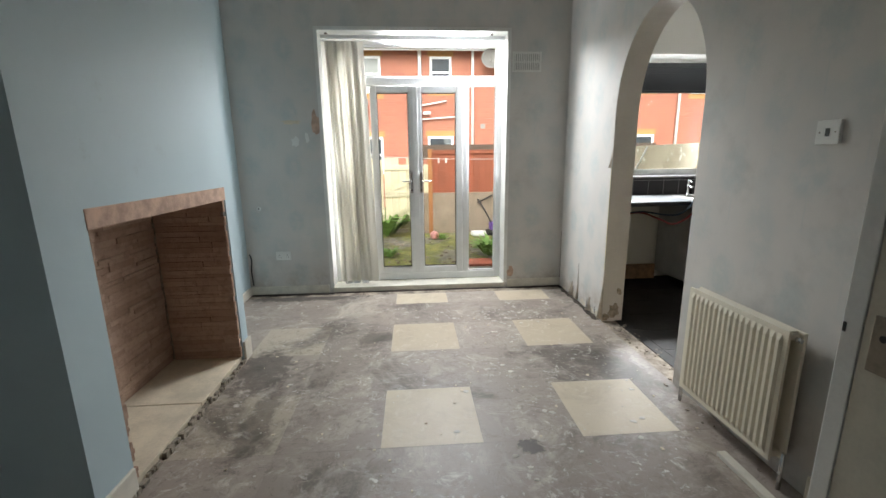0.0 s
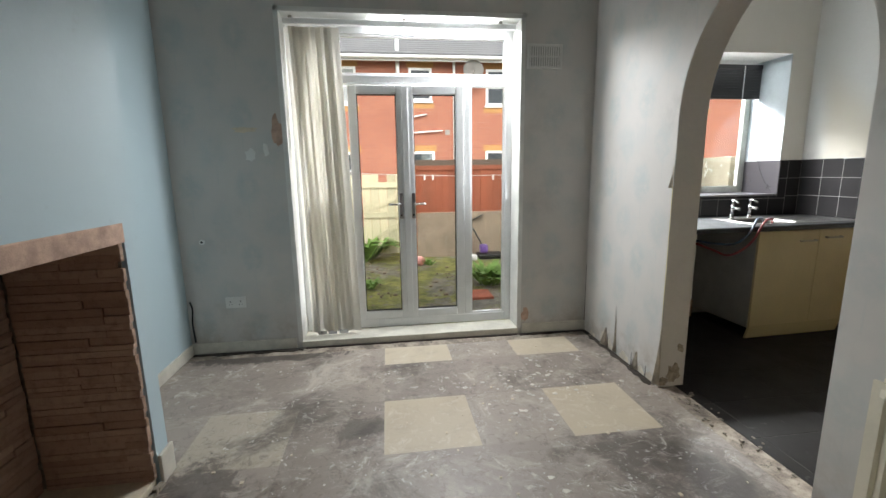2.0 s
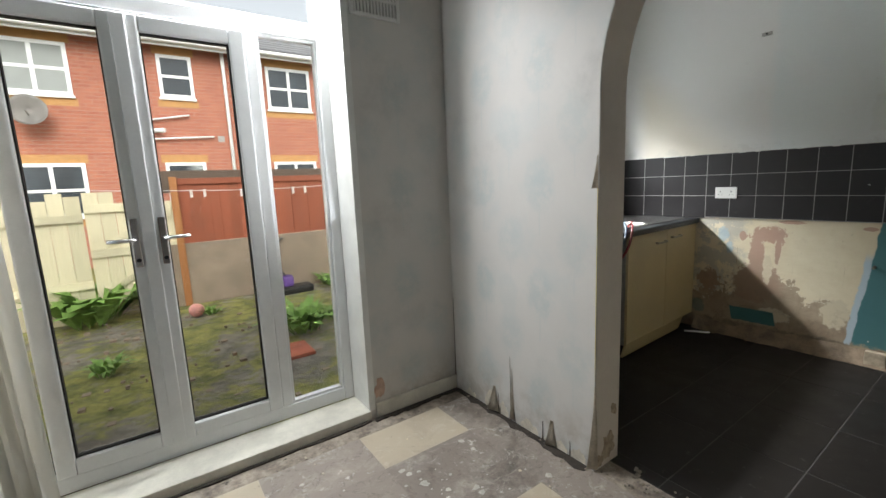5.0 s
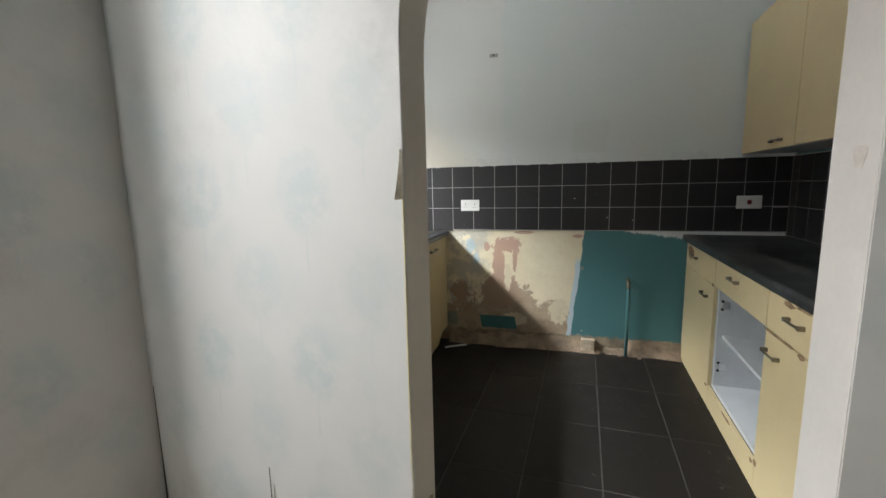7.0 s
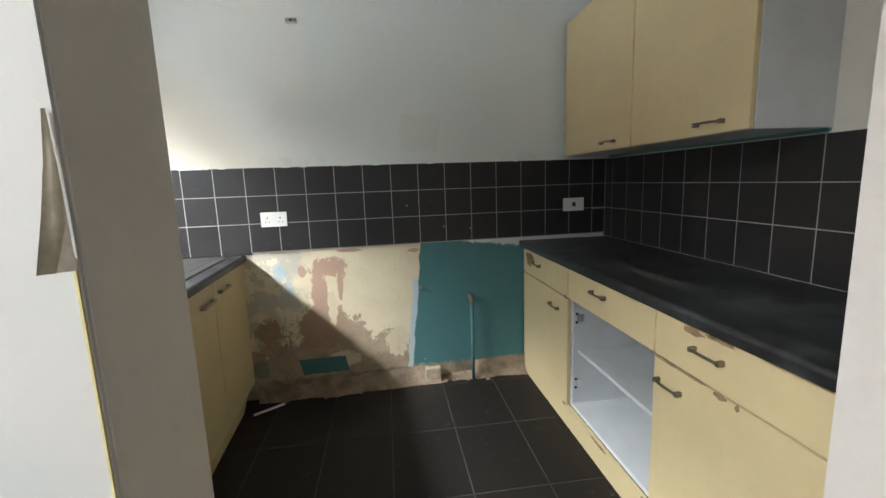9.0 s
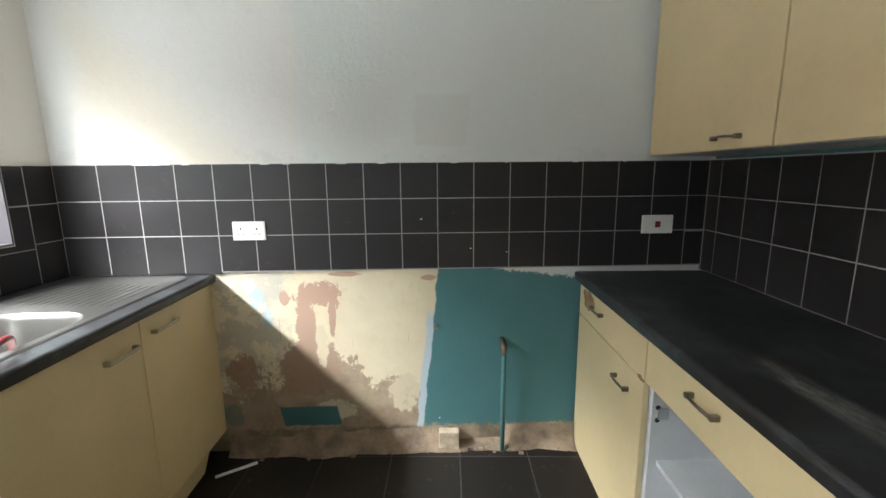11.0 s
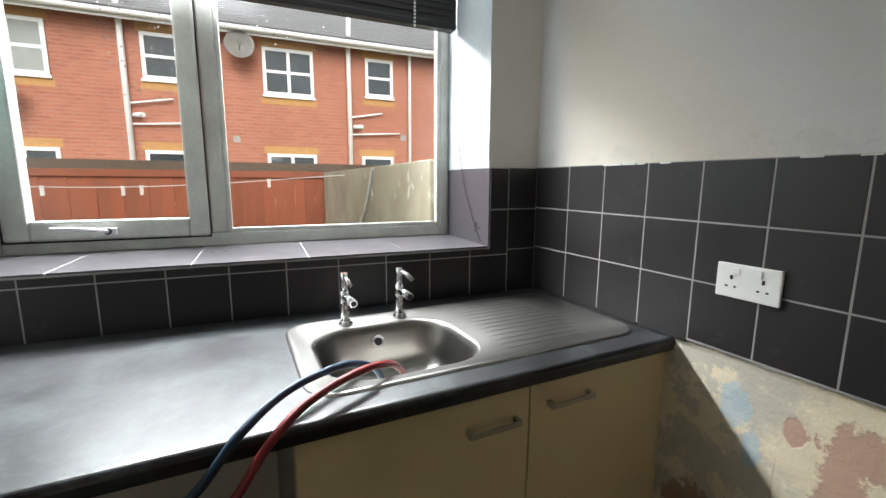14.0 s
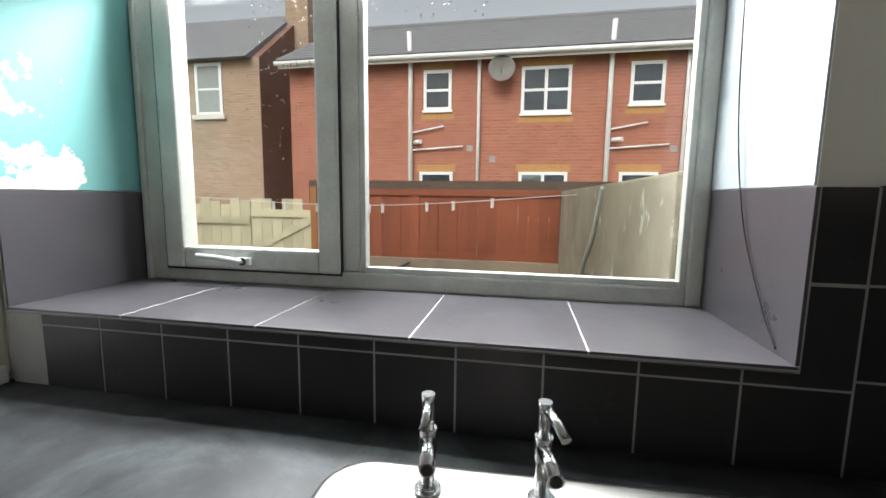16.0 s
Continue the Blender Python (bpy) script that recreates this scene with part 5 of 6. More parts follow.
def tap(x, y, turn, label):
    t = thing("pillar_tap", (x, y, CT + 0.003), label, "tap", "sink taps")
    bm = bmesh.new()
    tube(bm, ((x, y, CT + 0.003), (x, y, CT + 0.010)), 0.022, 16)
    tube(bm, ((x, y, CT + 0.010), (x, y, CT + 0.018)), 0.016, 14)
    tube(bm, ((x, y, CT + 0.018), (x, y, CT + 0.11)), 0.012, 14)
    part("body", bm, CHROME, t)
    part("collar", tube(bmesh.new(), ((x, y, CT + 0.074), (x, y, CT + 0.112)), 0.0142, 16), CHROME, t)
    sp = part("spout", tube(bmesh.new(), ((x, y, CT + 0.094), (x + 0.006, y - 0.03, CT + 0.092), (x + 0.014, y - 0.068, CT + 0.086)), 0.0125, 16), CHROME, t)
    part("outlet", tube(bmesh.new(), ((x + 0.0138, y - 0.067, CT + 0.0862), (x + 0.0143, y - 0.0695, CT + 0.0858)), 0.0088, 14), BLACK, sp, "dark spout mouth")
    part("bonnet", tube(bmesh.new(), ((x, y, CT + 0.112), (x, y, CT + 0.150), (x, y, CT + 0.168)), 0.0108, 14), CHROME, t)
    part("lever", tube(bmesh.new(), ((x, y, CT + 0.160), (x + turn, y - 0.03, CT + 0.150), (x + turn * 1.7, y - 0.052, CT + 0.138)), 0.0078, 12), CHROME, t)
    return t


tap(2.936, 4.264, 0.004, "chrome lever pillar tap on the sink rim")
tap(3.115, 4.276, 0.016, "chrome lever pillar tap on the sink rim")

for name, m, pts in (("blue_hose", BLUE_HOSE, ((2.99, 4.02, CT - 0.10), (2.95, 3.95, CT - 0.01), (2.88, 3.90, 0.950), (2.80, 3.845, 0.962), (2.725, 3.79, 0.957), (2.655, 3.735, 0.925), (2.585, 3.715, 0.85), (2.50, 3.73, 0.795), (2.40, 3.79, 0.79), (2.25, 3.95, 0.80), (2.05, 4.15, 0.72))),
                     ("red_hose", RED_HOSE, ((3.06, 4.0, CT - 0.10), (3.0, 3.93, CT - 0.005), (2.94, 3.87, 0.950), (2.86, 3.82, 0.958), (2.77, 3.765, 0.945), (2.70, 3.725, 0.90), (2.64, 3.712, 0.82), (2.56, 3.72, 0.745), (2.47, 3.75, 0.705), (2.38, 3.81, 0.745), (2.25, 3.96, 0.79), (2.05, 4.18, 0.70)))):
    single(name, tube(bmesh.new(), curve_points(pts, 7), 0.0085, 12), m, pts[2], ("red" if "red" in name else "dark blue") + " rubber washing machine hose hung over the worktop", "hose", "hoses")

# ---- kitchen base units along the south wall ----
SY = 2.075
CTS = 0.905
top_2 = thing("worktop", (2.8, 1.8, CTS - 0.04), "dusty black laminate worktop with rounded nose", "worktop", "worktops")
part("front_edge", counter_bm(XK + 0.002, 3.868, SY - 0.03, SY + 0.03, CTS, 0.04, -1), WORKTOP, top_2, "rounded black front edge")
part("surface", boxes((XK + 0.002, 3.868, KS + 0.002, SY - 0.03, CTS - 0.04, CTS)), WORKTOP, top_2)


def base_unit(x0, x1, label, drawer_h, door_h, has_door, worn, seed):
    u = thing("base_unit", ((x0 + x1) / 2, 1.8, 0.0), label, "cabinet", "base units")
    part("side_panel", boxes((x0 + 0.001, x0 + 0.018, KS + 0.02, SY - 0.022, 0.12, CTS - 0.042)), CARCASS, u)
    part("side_panel", boxes((x1 - 0.018, x1 - 0.001, KS + 0.02, SY - 0.022, 0.12, CTS - 0.042)), CARCASS, u)
    part("base_board", boxes((x0 + 0.018, x1 - 0.018, KS + 0.02, SY - 0.022, 0.12, 0.138)), CARCASS, u)
    part("back_board", boxes((x0 + 0.018, x1 - 0.018, KS + 0.02, KS + 0.026, 0.138, CTS - 0.042)), CARCASS, u)
    part("plinth", boxes((x0, x1, SY - 0.02, SY - 0.004, 0.0, 0.118), bevel=0.002), CREAM_DOOR, u)
    dr = part("drawer_front", boxes((x0 + 0.002, x1 - 0.002, SY - 0.020, SY, 0.702, 0.858), bevel=0.003), CREAM_DOOR, u)
    part("handle", pull(bmesh.new(), drawer_h[0], SY, drawer_h[1], 0.105, 1), PEWTER, dr, "tarnished pewter handle")
    if has_door:
        d = part("door", boxes((x0 + 0.002, x1 - 0.002, SY - 0.020, SY, 0.122, 0.696), bevel=0.003), CREAM_DOOR, u)
        part("handle", pull(bmesh.new(), door_h[0], SY, door_h[1], 0.105, 1), PEWTER, d, "tarnished pewter handle")
    else:
        part("shelf", boxes((x0 + 0.018, x1 - 0.018, KS + 0.03, SY - 0.05, 0.415, 0.432)), CARCASS, u)
        for z in (0.25, 0.60):
            part("hinge_plate", boxes((x1 - 0.022, x1 - 0.017, SY - 0.075, SY - 0.04, z - 0.02, z + 0.02), bevel=0.002), CHROME, u)
            for dz in (-0.022, 0.022):
                part("hinge_hole", bar((x1 - 0.0185, SY - 0.04, z + dz), (x1 - 0.0205, SY - 0.04, z + dz), 0.008), BLACK, u)
    r = random.Random(seed)
    for wx, wz, ww, wh in worn:
        pts = []
        for k in range(14):
            a = math.tau * k / 14
            q = r.uniform(0.65, 1.1)
            pts.append((wx + ww / 2 * math.cos(a) * q, wz + wh / 2 * math.sin(a) * q))
        part("chipped_patch", prism(pts, "y", SY - 0.001, SY + 0.0012), CHIPBOARD, u, "bare chipped board")
    return u


base_unit(3.172, 3.862, "cream base unit with chipped drawer and door", (3.61, 0.79), (3.335, 0.615), True, ((3.74, 0.80, 0.16, 0.10), (3.2, 0.70, 0.05, 0.02), (3.204, 0.118, 0.04, 0.02)), 1)
base_unit(2.478, 3.170, "cream base unit, door missing, white inside", (2.86, 0.80), None, False, ((2.83, 0.113, 0.14, 0.014), (2.50, 0.113, 0.03, 0.02)), 2)
base_unit(1.80, 2.476, "cream base unit with swollen, peeling drawer front", (2.235, 0.79), (2.39, 0.62), True, ((2.30, 0.838, 0.10, 0.024), (2.20, 0.846, 0.12, 0.016), (2.40, 0.695, 0.20, 0.012), (2.29, 0.697, 0.10, 0.010), (2.185, 0.69, 0.05, 0.018), (2.128, 0.688, 0.018, 0.018), (2.46, 0.13, 0.04, 0.03)), 3)

# wall cupboards
for x0, x1, hx in ((3.121, 3.855, 3.315), (2.455, 3.119, 2.62)):
    c = thing("wall_cupboard", ((x0 + x1) / 2, 1.64, 1.435), "cream wall cupboard with a bar handle", "cabinet", "wall cupboards")
    part("body", boxes((x0, x1, KS, 1.778, 1.435, 2.235), bevel=0.002), CARCASS, c, "pale grey carcass")
    d = part("door", boxes((x0 + 0.002, x1 - 0.002, 1.780, 1.799, 1.437, 2.233), bevel=0.003), CREAM_DOOR, c)
    part("handle", pull(bmesh.new(), hx, 1.799, 1.475, 0.12, 1), PEWTER, d, "pewter bar handle")
single("pelmet_strip", boxes((2.46, 3.85, KS, KS + 0.012, 1.422, 1.434)), TEAL_PIPE, (3.1, KS, 1.422), "strip of teal paint under the cupboards", "trim")

# ---- fittings on the kitchen's east wall (own x south along the wall, own y into it) ----
wall_socket(EAST @ pose(0.842, -0.009, 1.118, 0, 0, 180), "white double socket on the black tiles")
s2 = wall_socket(EAST @ pose(2.732, -0.009, 1.125, 0, 0, 180), "white cooker switch plate on the black tiles", True, False)
part("red_rocker", boxes((-0.012, 0.012, 0.0105, 0.0145, -0.014, 0.014), bevel=0.001), RED_HOSE, s2)
tp = thing("water_pipe", EAST @ pose(2.01, 0, 0), "teal painted copper pipe standing off the wall", "pipe")
part("riser", tube(bmesh.new(), ((0, -0.062, 0.0), (0, -0.062, 0.48), (0, -0.062, 0.525)), 0.011), TEAL_PIPE, tp)
part("elbow", tube(bmesh.new(), curve_points(((0, -0.062, 0.515), (0, -0.058, 0.55), (0, -0.03, 0.563), (0, 0.0, 0.565)), 4), 0.014), PEWTER, tp, "tarnished elbow")
single("timber_block", boxes((3.80, 3.845, 2.66, 2.76, 0.0, 0.10), bevel=0.006), plain("raw_dirty_wood", (0.45, 0.37, 0.27), 0.85, vary=0.3, scale=18, bumpy=0.3), (3.82, 2.7, 0), "pale block of wood at the wall foot", "block")
tp = thing("pipe_stub", EAST @ pose(1.69, 0, 0.645), "short cut pipe end in the teal wall", "pipe")
part("pipe", bar((0, -0.045, 0), (0, 0, 0), 0.009), PEWTER, tp)
hk = thing("wall_hook", EAST @ pose(1.03, 0, 2.215), "small grey cable clip high on the wall", "hook")
part("clip", boxes((-0.03, 0.03, -0.012, 0, -0.012, 0.012), bevel=0.003), GREY_SIDE, hk)
part("screw", bar((0, -0.02, 0), (0, -0.01, 0), 0.006), BLACK, hk)
single("loose_cable", tube(bmesh.new(), [EAST @ Vector(p) for p in curve_points(((2.690, -0.012, 1.98), (2.688, -0.014, 2.08), (2.695, -0.016, 2.16), (2.735, -0.02, 2.225), (2.80, -0.022, 2.27)), 5)], 0.008, 8), BLACK, EAST @ Vector((2.69, -0.01, 1.98)), "black cable beside the wall cupboard", "cable")
bmo = bmesh.new()
chip_rng = random.Random(12)
bmq = bmesh.new()
for k in range(14):
    u = chip_rng.uniform(0.2, 2.8)
    w = chip_rng.uniform(0.008, 0.05)
    box(bmq, u, u + w, -0.0115, -0.002, 1.4135, 1.4135 + chip_rng.uniform(0.003, 0.008), 0.001)
for u, z in ((1.85, 1.02), (2.02, 1.00), (1.62, 1.16)):
    box(bmq, u, u + 0.009, -0.0112, -0.004, z, z + 0.004, 0.001)
bmesh.ops.transform(bmq, matrix=EAST, verts=bmq.verts)
tagged(single("adhesive_crumbs", bmq, WHITE_PAINT, EAST @ Vector((1.4, 0, 1.41)), "white crumbs of adhesive on the black tiles", "debris"), kind="stuff")
for k in range(34):
    u = rng.uniform(0.75, 2.3)
    s = rng.uniform(0.006, 0.022)
    p = EAST @ Vector((u, rng.uniform(-0.10, -0.03), 0))
    box(bmo, p.x, p.x + s, p.y, p.y + s * 1.3, -0.002, rng.uniform(0.004, 0.014), 0.002)
tagged(single("plaster_crumbs", bmo, BROWN_FOOT, (3.78, 3.0, 0), "plaster rubble at the foot of the kitchen wall", "rubble"), kind="stuff")
single("pipe_offcut", bar((3.60, 3.78, 0.008), (3.70, 3.63, 0.008), 0.007), WHITE_PLASTIC, (3.65, 3.7, 0), "thin white plastic offcut on the floor", "pipe")
single("socket_box", boxes((XK, XK + 0.05, 4.39, 4.44, CT, CT + 0.045), bevel=0.006), SOCKET, (1.80, 4.41, CT), "small white plastic box on the worktop", "box")

# ---- yard ----
GZ = -0.2
structure("ground", boxes((-400, 400, 4.56, 800, GZ - 0.3, GZ)), YARD, "mossy, littered concrete yard", "ground")
low = structure("garden_wall", boxes((0.30, 3.5, 8.66, 8.86, GZ, 0.63), bevel=0.01), CONCRETE, "grey-brown rendered low garden wall", "wall")
structure("garden_wall_side", boxes((3.5, 3.62, 4.98, 8.86, GZ, 1.47), bevel=0.012), SIDE_WALL, "pale rendered side wall with flaking white paint", "wall")
structure("garden_wall_west", boxes((-3.2, -3.08, 4.98, 8.86, GZ, 1.47), bevel=0.012), SIDE_WALL, "pale rendered side wall of the yard", "wall")
single("hanging_hose", tube(bmesh.new(), curve_points(((3.492, 6.1, 1.45), (3.488, 6.35, 1.15), (3.488, 6.7, 0.9), (3.488, 6.9, 0.6))), 0.012), WHITE_PLASTIC, (3.49, 6.5, 0.6), "pale cable hanging on the yard wall", "cable")
fence = thing("fence", (1.9, 8.72, 0.63), "red-stained close-board fence on the low wall", "fence")
x = 0.49
k = 0
while x < 3.48:
    part("board", boxes((x, x + 0.118, 8.71 + 0.006 * (k % 2), 8.726 + 0.006 * (k % 2), 0.63, 1.40)), FENCE, fence)
    x += 0.12
    k += 1
part("rail", boxes((0.49, 3.48, 8.69, 8.71, 1.40, 1.48), bevel=0.004), FENCE, fence)
part("back_board", boxes((0.30, 5.2, 8.80, 8.82, 1.30, 1.585)), OLD_FENCE, fence, "weathered grey top board")
part("post", boxes((0.40, 0.485, 8.635, 8.655, GZ, 1.50), bevel=0.005), POST_WOOD, fence, "orange timber post")
gate = thing("garden_gate", (-0.1, 8.7, GZ), "cream painted ledged and braced timber gate", "gate")
for k in range(6):
    part("board", boxes((-0.48 + 0.148 * k, -0.48 + 0.148 * k + 0.143, 8.70, 8.72, GZ + 0.1, 1.22 + (0.12 if k in (0, 1, 3, 4) else -0.02))), CREAM_WOOD, gate)
for z in (0.02, 0.56, 1.10):
    part("ledge", boxes((-0.48, 0.40, 8.675, 8.70, z, z + 0.10), bevel=0.004), CREAM_WOOD, gate)
for z0 in (0.12, 0.66):
    part("brace", prism([(-0.46, z0), (-0.36, z0), (0.38, z0 + 0.36), (0.38, z0 + 0.44), (0.30, z0 + 0.44)], "y", 8.678, 8.699), CREAM_WOOD, gate)
cf = thing("cream_fence", (-1.8, 8.7, GZ), "cream painted board fence beside the gate", "fence")
for k in range(17):
    part("board", boxes((-3.05 + 0.15 * k, -2.905 + 0.15 * k, 8.70, 8.72, GZ, 1.34 - 0.04 * (k % 3))), CREAM_WOOD, cf)
for z in (0.2, 1.0):
    part("rail", boxes((-3.05, -0.5, 8.67, 8.70, z, z + 0.09)), CREAM_WOOD, cf)
line = thing("clothes_line", (1.0, 7.5, 1.35), "sagging clothes line with white pegs", "clothes line")
lp = curve_points(((-3.07, 7.9, 1.52), (-0.5, 7.7, 1.36), (1.6, 7.5, 1.30), (3.5, 7.3, 1.42)), 10)
part("line", tube(bmesh.new(), lp, 0.004, 6), WHITE_PLASTIC, line)
for x in (-0.9, 0.55, 0.68, 1.05, 1.62, 1.76, 2.2, 2.45, 2.8):
    p = min(lp, key=lambda q: abs(q.x - x))
    part("peg", boxes((x - 0.012, x + 0.0, p.y - 0.008, p.y + 0.008, p.z - 0.075, p.z + 0.012), (x + 0.002, x + 0.014, p.y - 0.008, p.y + 0.008, p.z - 0.07, p.z + 0.012)), WHITE_PLASTIC, line)
single("paving_slab", boxes((0.86, 1.22, 5.85, 6.2, GZ, GZ + 0.035), bevel=0.008), TERRACOTTA, (1.04, 6.03, GZ), "broken red clay tile on the ground", "tile")
bmb = bmesh.new()
bmesh.ops.create_icosphere(bmb, subdivisions=3, radius=0.085, matrix=Matrix.Translation((0.47, 7.98, GZ + 0.08)))
for v in bmb.verts:
    v.co += 0.012 * noise.noise_vector(v.co * 9)
for f in bmb.faces:
    f.smooth = True
single("football", bmb, PINK_BALL, (0.47, 7.98, GZ), "half-flat red and white ball", "ball")
mow = thing("strimmer", (1.72, 8.4, GZ), "black and purple garden strimmer leaning on the wall", "strimmer")
part("head", boxes((1.55, 2.0, 8.22, 8.5, GZ, GZ + 0.10), bevel=0.03), BLACK, mow)
part("motor", boxes((1.60, 1.74, 8.28, 8.44, GZ + 0.10, GZ + 0.26), bevel=0.04), PURPLE, mow)
part("shaft", tube(bmesh.new(), ((1.67, 8.36, GZ + 0.2), (1.52, 8.5, 0.30), (1.40, 8.6, 0.50)), 0.014), BLACK, mow)
part("handle", tube(bmesh.new(), ((1.40, 8.6, 0.42), (1.60, 8.62, 0.52), (1.72, 8.62, 0.58)), 0.014), BLACK, mow)
bmb = boxes((1.22, 1.52, 8.15, 8.35, GZ, GZ + 0.10), bevel=0.045)
single("plastic_bottle", bmb, WHITE_PLASTIC, (1.37, 8.25, GZ), "crumpled white plastic container by the wall", "container")


def weed(x, y, size, n, seed, label):
    r = random.Random(seed)
    bm = bmesh.new()
    for k in range(n):
        a, lean, L = r.uniform(0, math.tau), r.uniform(0.2, 1.1), size * r.uniform(0.5, 1.0)
        d = Vector((math.cos(a), math.sin(a), 0))
        side = Vector((-d.y, d.x, 0)) * size * r.uniform(0.07, 0.13)
        base = Vector((x, y, GZ)) + d * size * r.uniform(0, 0.35)
        mid = base + d * L * lean * 0.5 + Vector((0, 0, L * 0.55))
        tip = base + d * L * lean + Vector((0, 0, L * r.uniform(0.35, 0.8)))
        v = [bm.verts.new(p) for p in (base, mid - side, mid + side, tip)]
        bm.faces.new((v[0], v[2], v[1]))
        bm.faces.new((v[1], v[2], v[3]))
    ob = single("weed", bm, LEAF, (x, y, GZ), label, "plant", "weeds")
    return ob


weed(1.33, 6.55, 0.42, 110, 1, "leafy green weed growing through the yard")
weed(1.75, 6.75, 0.26, 60, 2, "small green weed in the yard")
weed(0.62, 7.95, 0.16, 40, 3, "tuft of weed beside the wall")
weed(-0.32, 6.6, 0.22, 50, 4, "low weeds among the litter")
weed(-0.55, 8.5, 0.75, 90, 5, "tall thin weed against the gate")
weed(2.3, 8.4, 0.3, 60, 6, "weeds along the wall foot")
bmg = bmesh.new()
for k in range(260):
    x, y = rng.uniform(-2.2, 3.2), rng.uniform(4.8, 8.5)
    s = rng.uniform(0.015, 0.06)
    box(bmg, x, x + s, y, y + s * rng.uniform(0.5, 1.4), GZ - 0.003, GZ + rng.uniform(0.004, 0.03), 0.004)
tagged(single("yard_stones", bmg, CONCRETE, (0.5, 6.5, GZ), "stones and litter scattered over the yard", "stones"), kind="stuff")

# ---- houses behind the yard ----
HY = 13.6


def far_window(house, x0, x1, z0, z1, bars, curtain):
    w = part("window", frame_bm(x0, x1, z0, z1, 0.07, HY - 0.03, HY + 0.05, 0.0), WHITE_PVC, house, "white plastic window")
    part("pane", boxes((x0 + 0.06, x1 - 0.06, HY - 0.014, HY - 0.004, z0 + 0.06, z1 - 0.06)), NET if curtain else PANE, w)
    zm = (z0 + z1) / 2
    part("glazing_bar", boxes((x0 + 0.07, x1 - 0.07, HY - 0.02, HY + 0.02, zm - 0.03, zm + 0.03)), WHITE_PVC, w)
    if bars:
        xm = (x0 + x1) / 2
        part("glazing_bar", boxes((xm - 0.035, xm + 0.035, HY - 0.025, HY + 0.02, z0 + 0.07, z1 - 0.07)), WHITE_PVC, w)
    part("sill", boxes((x0 - 0.03, x1 + 0.03, HY - 0.05, HY + 0.01, z0 - 0.05, z0)), WHITE_PVC, w)
    part("brick_band", boxes((x0 - 0.06, x1 + 0.06, HY - 0.006, HY + 0.02, z0 - 0.20, z0 - 0.05)), YELLOW_BRICK, house, "buff brick band")


house = thing("terraced_house", (4.0, HY, GZ), "red brick terrace with white windows and grey roof", "house")
part("wall", boxes((-2.72, 16.0, HY, HY + 6.0, GZ, 4.56)), BRICK, house)
part("fascia", boxes((-2.85, 16.1, HY - 0.30, HY - 0.27, 4.40, 4.56)), WHITE_PVC, house, "white fascia")
part("gutter", tube(bmesh.new(), ((-2.9, HY - 0.36, 4.50), (16.1, HY - 0.36, 4.50)), 0.055, 8), WHITE_PVC, house, "white gutter")
part("roof", prism([(HY - 0.34, 4.56), (HY + 3.0, 6.42), (HY + 6.3, 4.56), (HY + 3.0, 4.60)], "x", -2.85, 16.1), ROOF, house)
bmt = bmesh.new()
for k in range(17):
    f = k / 17
    y, z = HY - 0.36 + 3.36 * f, 4.565 + 1.86 * f
    for q in range(1):
        vs = [bmt.verts.new(p) for p in ((-2.86 + 0 * q, y, z + 0.012), (16.12, y, z + 0.012), (16.12, y + 0.23, z + 0.135), (-2.86, y + 0.23, z + 0.135), (-2.86, y, z + 0.045), (16.12, y, z + 0.045), (16.12, y + 0.23, z + 0.150), (-2.86, y + 0.23, z + 0.150))]
        for qd in ((0, 1, 5, 4), (4, 5, 6, 7), (3, 2, 1, 0)):
            bmt.faces.new([vs[i] for i in qd])
part("tile_course", bmt, ROOF, house)
part("ridge", tube(bmesh.new(), ((-2.86, HY + 3.0, 6.44), (16.12, HY + 3.0, 6.44)), 0.10, 8), ROOF, house)
for x0, x1, z0, z1, bars, cur in ((2.93, 4.01, 3.27, 4.28, True, False), (0.69, 1.35, 3.39, 4.29, False, False), (5.22, 5.91, 3.41, 4.29, False, False), (-1.87, -0.78, 3.30, 4.30, True, True),
                                  (7.20, 7.85, 3.41, 4.29, False, False), (9.0, 10.1, 3.27, 4.28, True, False),
                                  (0.60, 1.40, 0.9, 1.98, False, False), (2.93, 4.01, 0.9, 1.98, True, False), (5.10, 5.90, 0.9, 1.98, False, False), (-1.87, -0.78, 0.9, 1.98, True, False), (7.10, 7.9, 0.9, 1.98, False, False)):
    far_window(house, x0, x1, z0, z1, bars, cur)
    part("lintel", boxes((x0 - 0.06, x1 + 0.06, HY - 0.006, HY + 0.02, z1, z1 + 0.17)), YELLOW_BRICK, house)
for x, top in ((0.386, 5.1), (1.989, 4.45), (4.812, 5.1), (6.33, 4.45), (8.6, 4.45)):
    part("downpipe", tube(bmesh.new(), ((x, HY - 0.07, GZ), (x, HY - 0.07, 4.35), (x, HY - (0.07 if top < 5 else 0.2), top)), 0.055 if top > 5 else 0.04, 8), WHITE_PVC, house, "white plastic downpipe")
    if top > 5:
        part("waste_pipe", tube(bmesh.new(), ((x, HY - 0.06, 2.88), (x + 0.8, HY - 0.06, 3.02)), 0.022, 6), WHITE_PVC, house)
        part("waste_pipe", tube(bmesh.new(), ((x, HY - 0.06, 2.48), (x + 1.25, HY - 0.06, 2.56)), 0.022, 6), WHITE_PVC, house)
        part("flue", tube(bmesh.new(), ((x + 0.1, HY - 0.05, 2.66), (x + 0.28, HY - 0.20, 2.66)), 0.05, 8), WHITE_PVC, house)
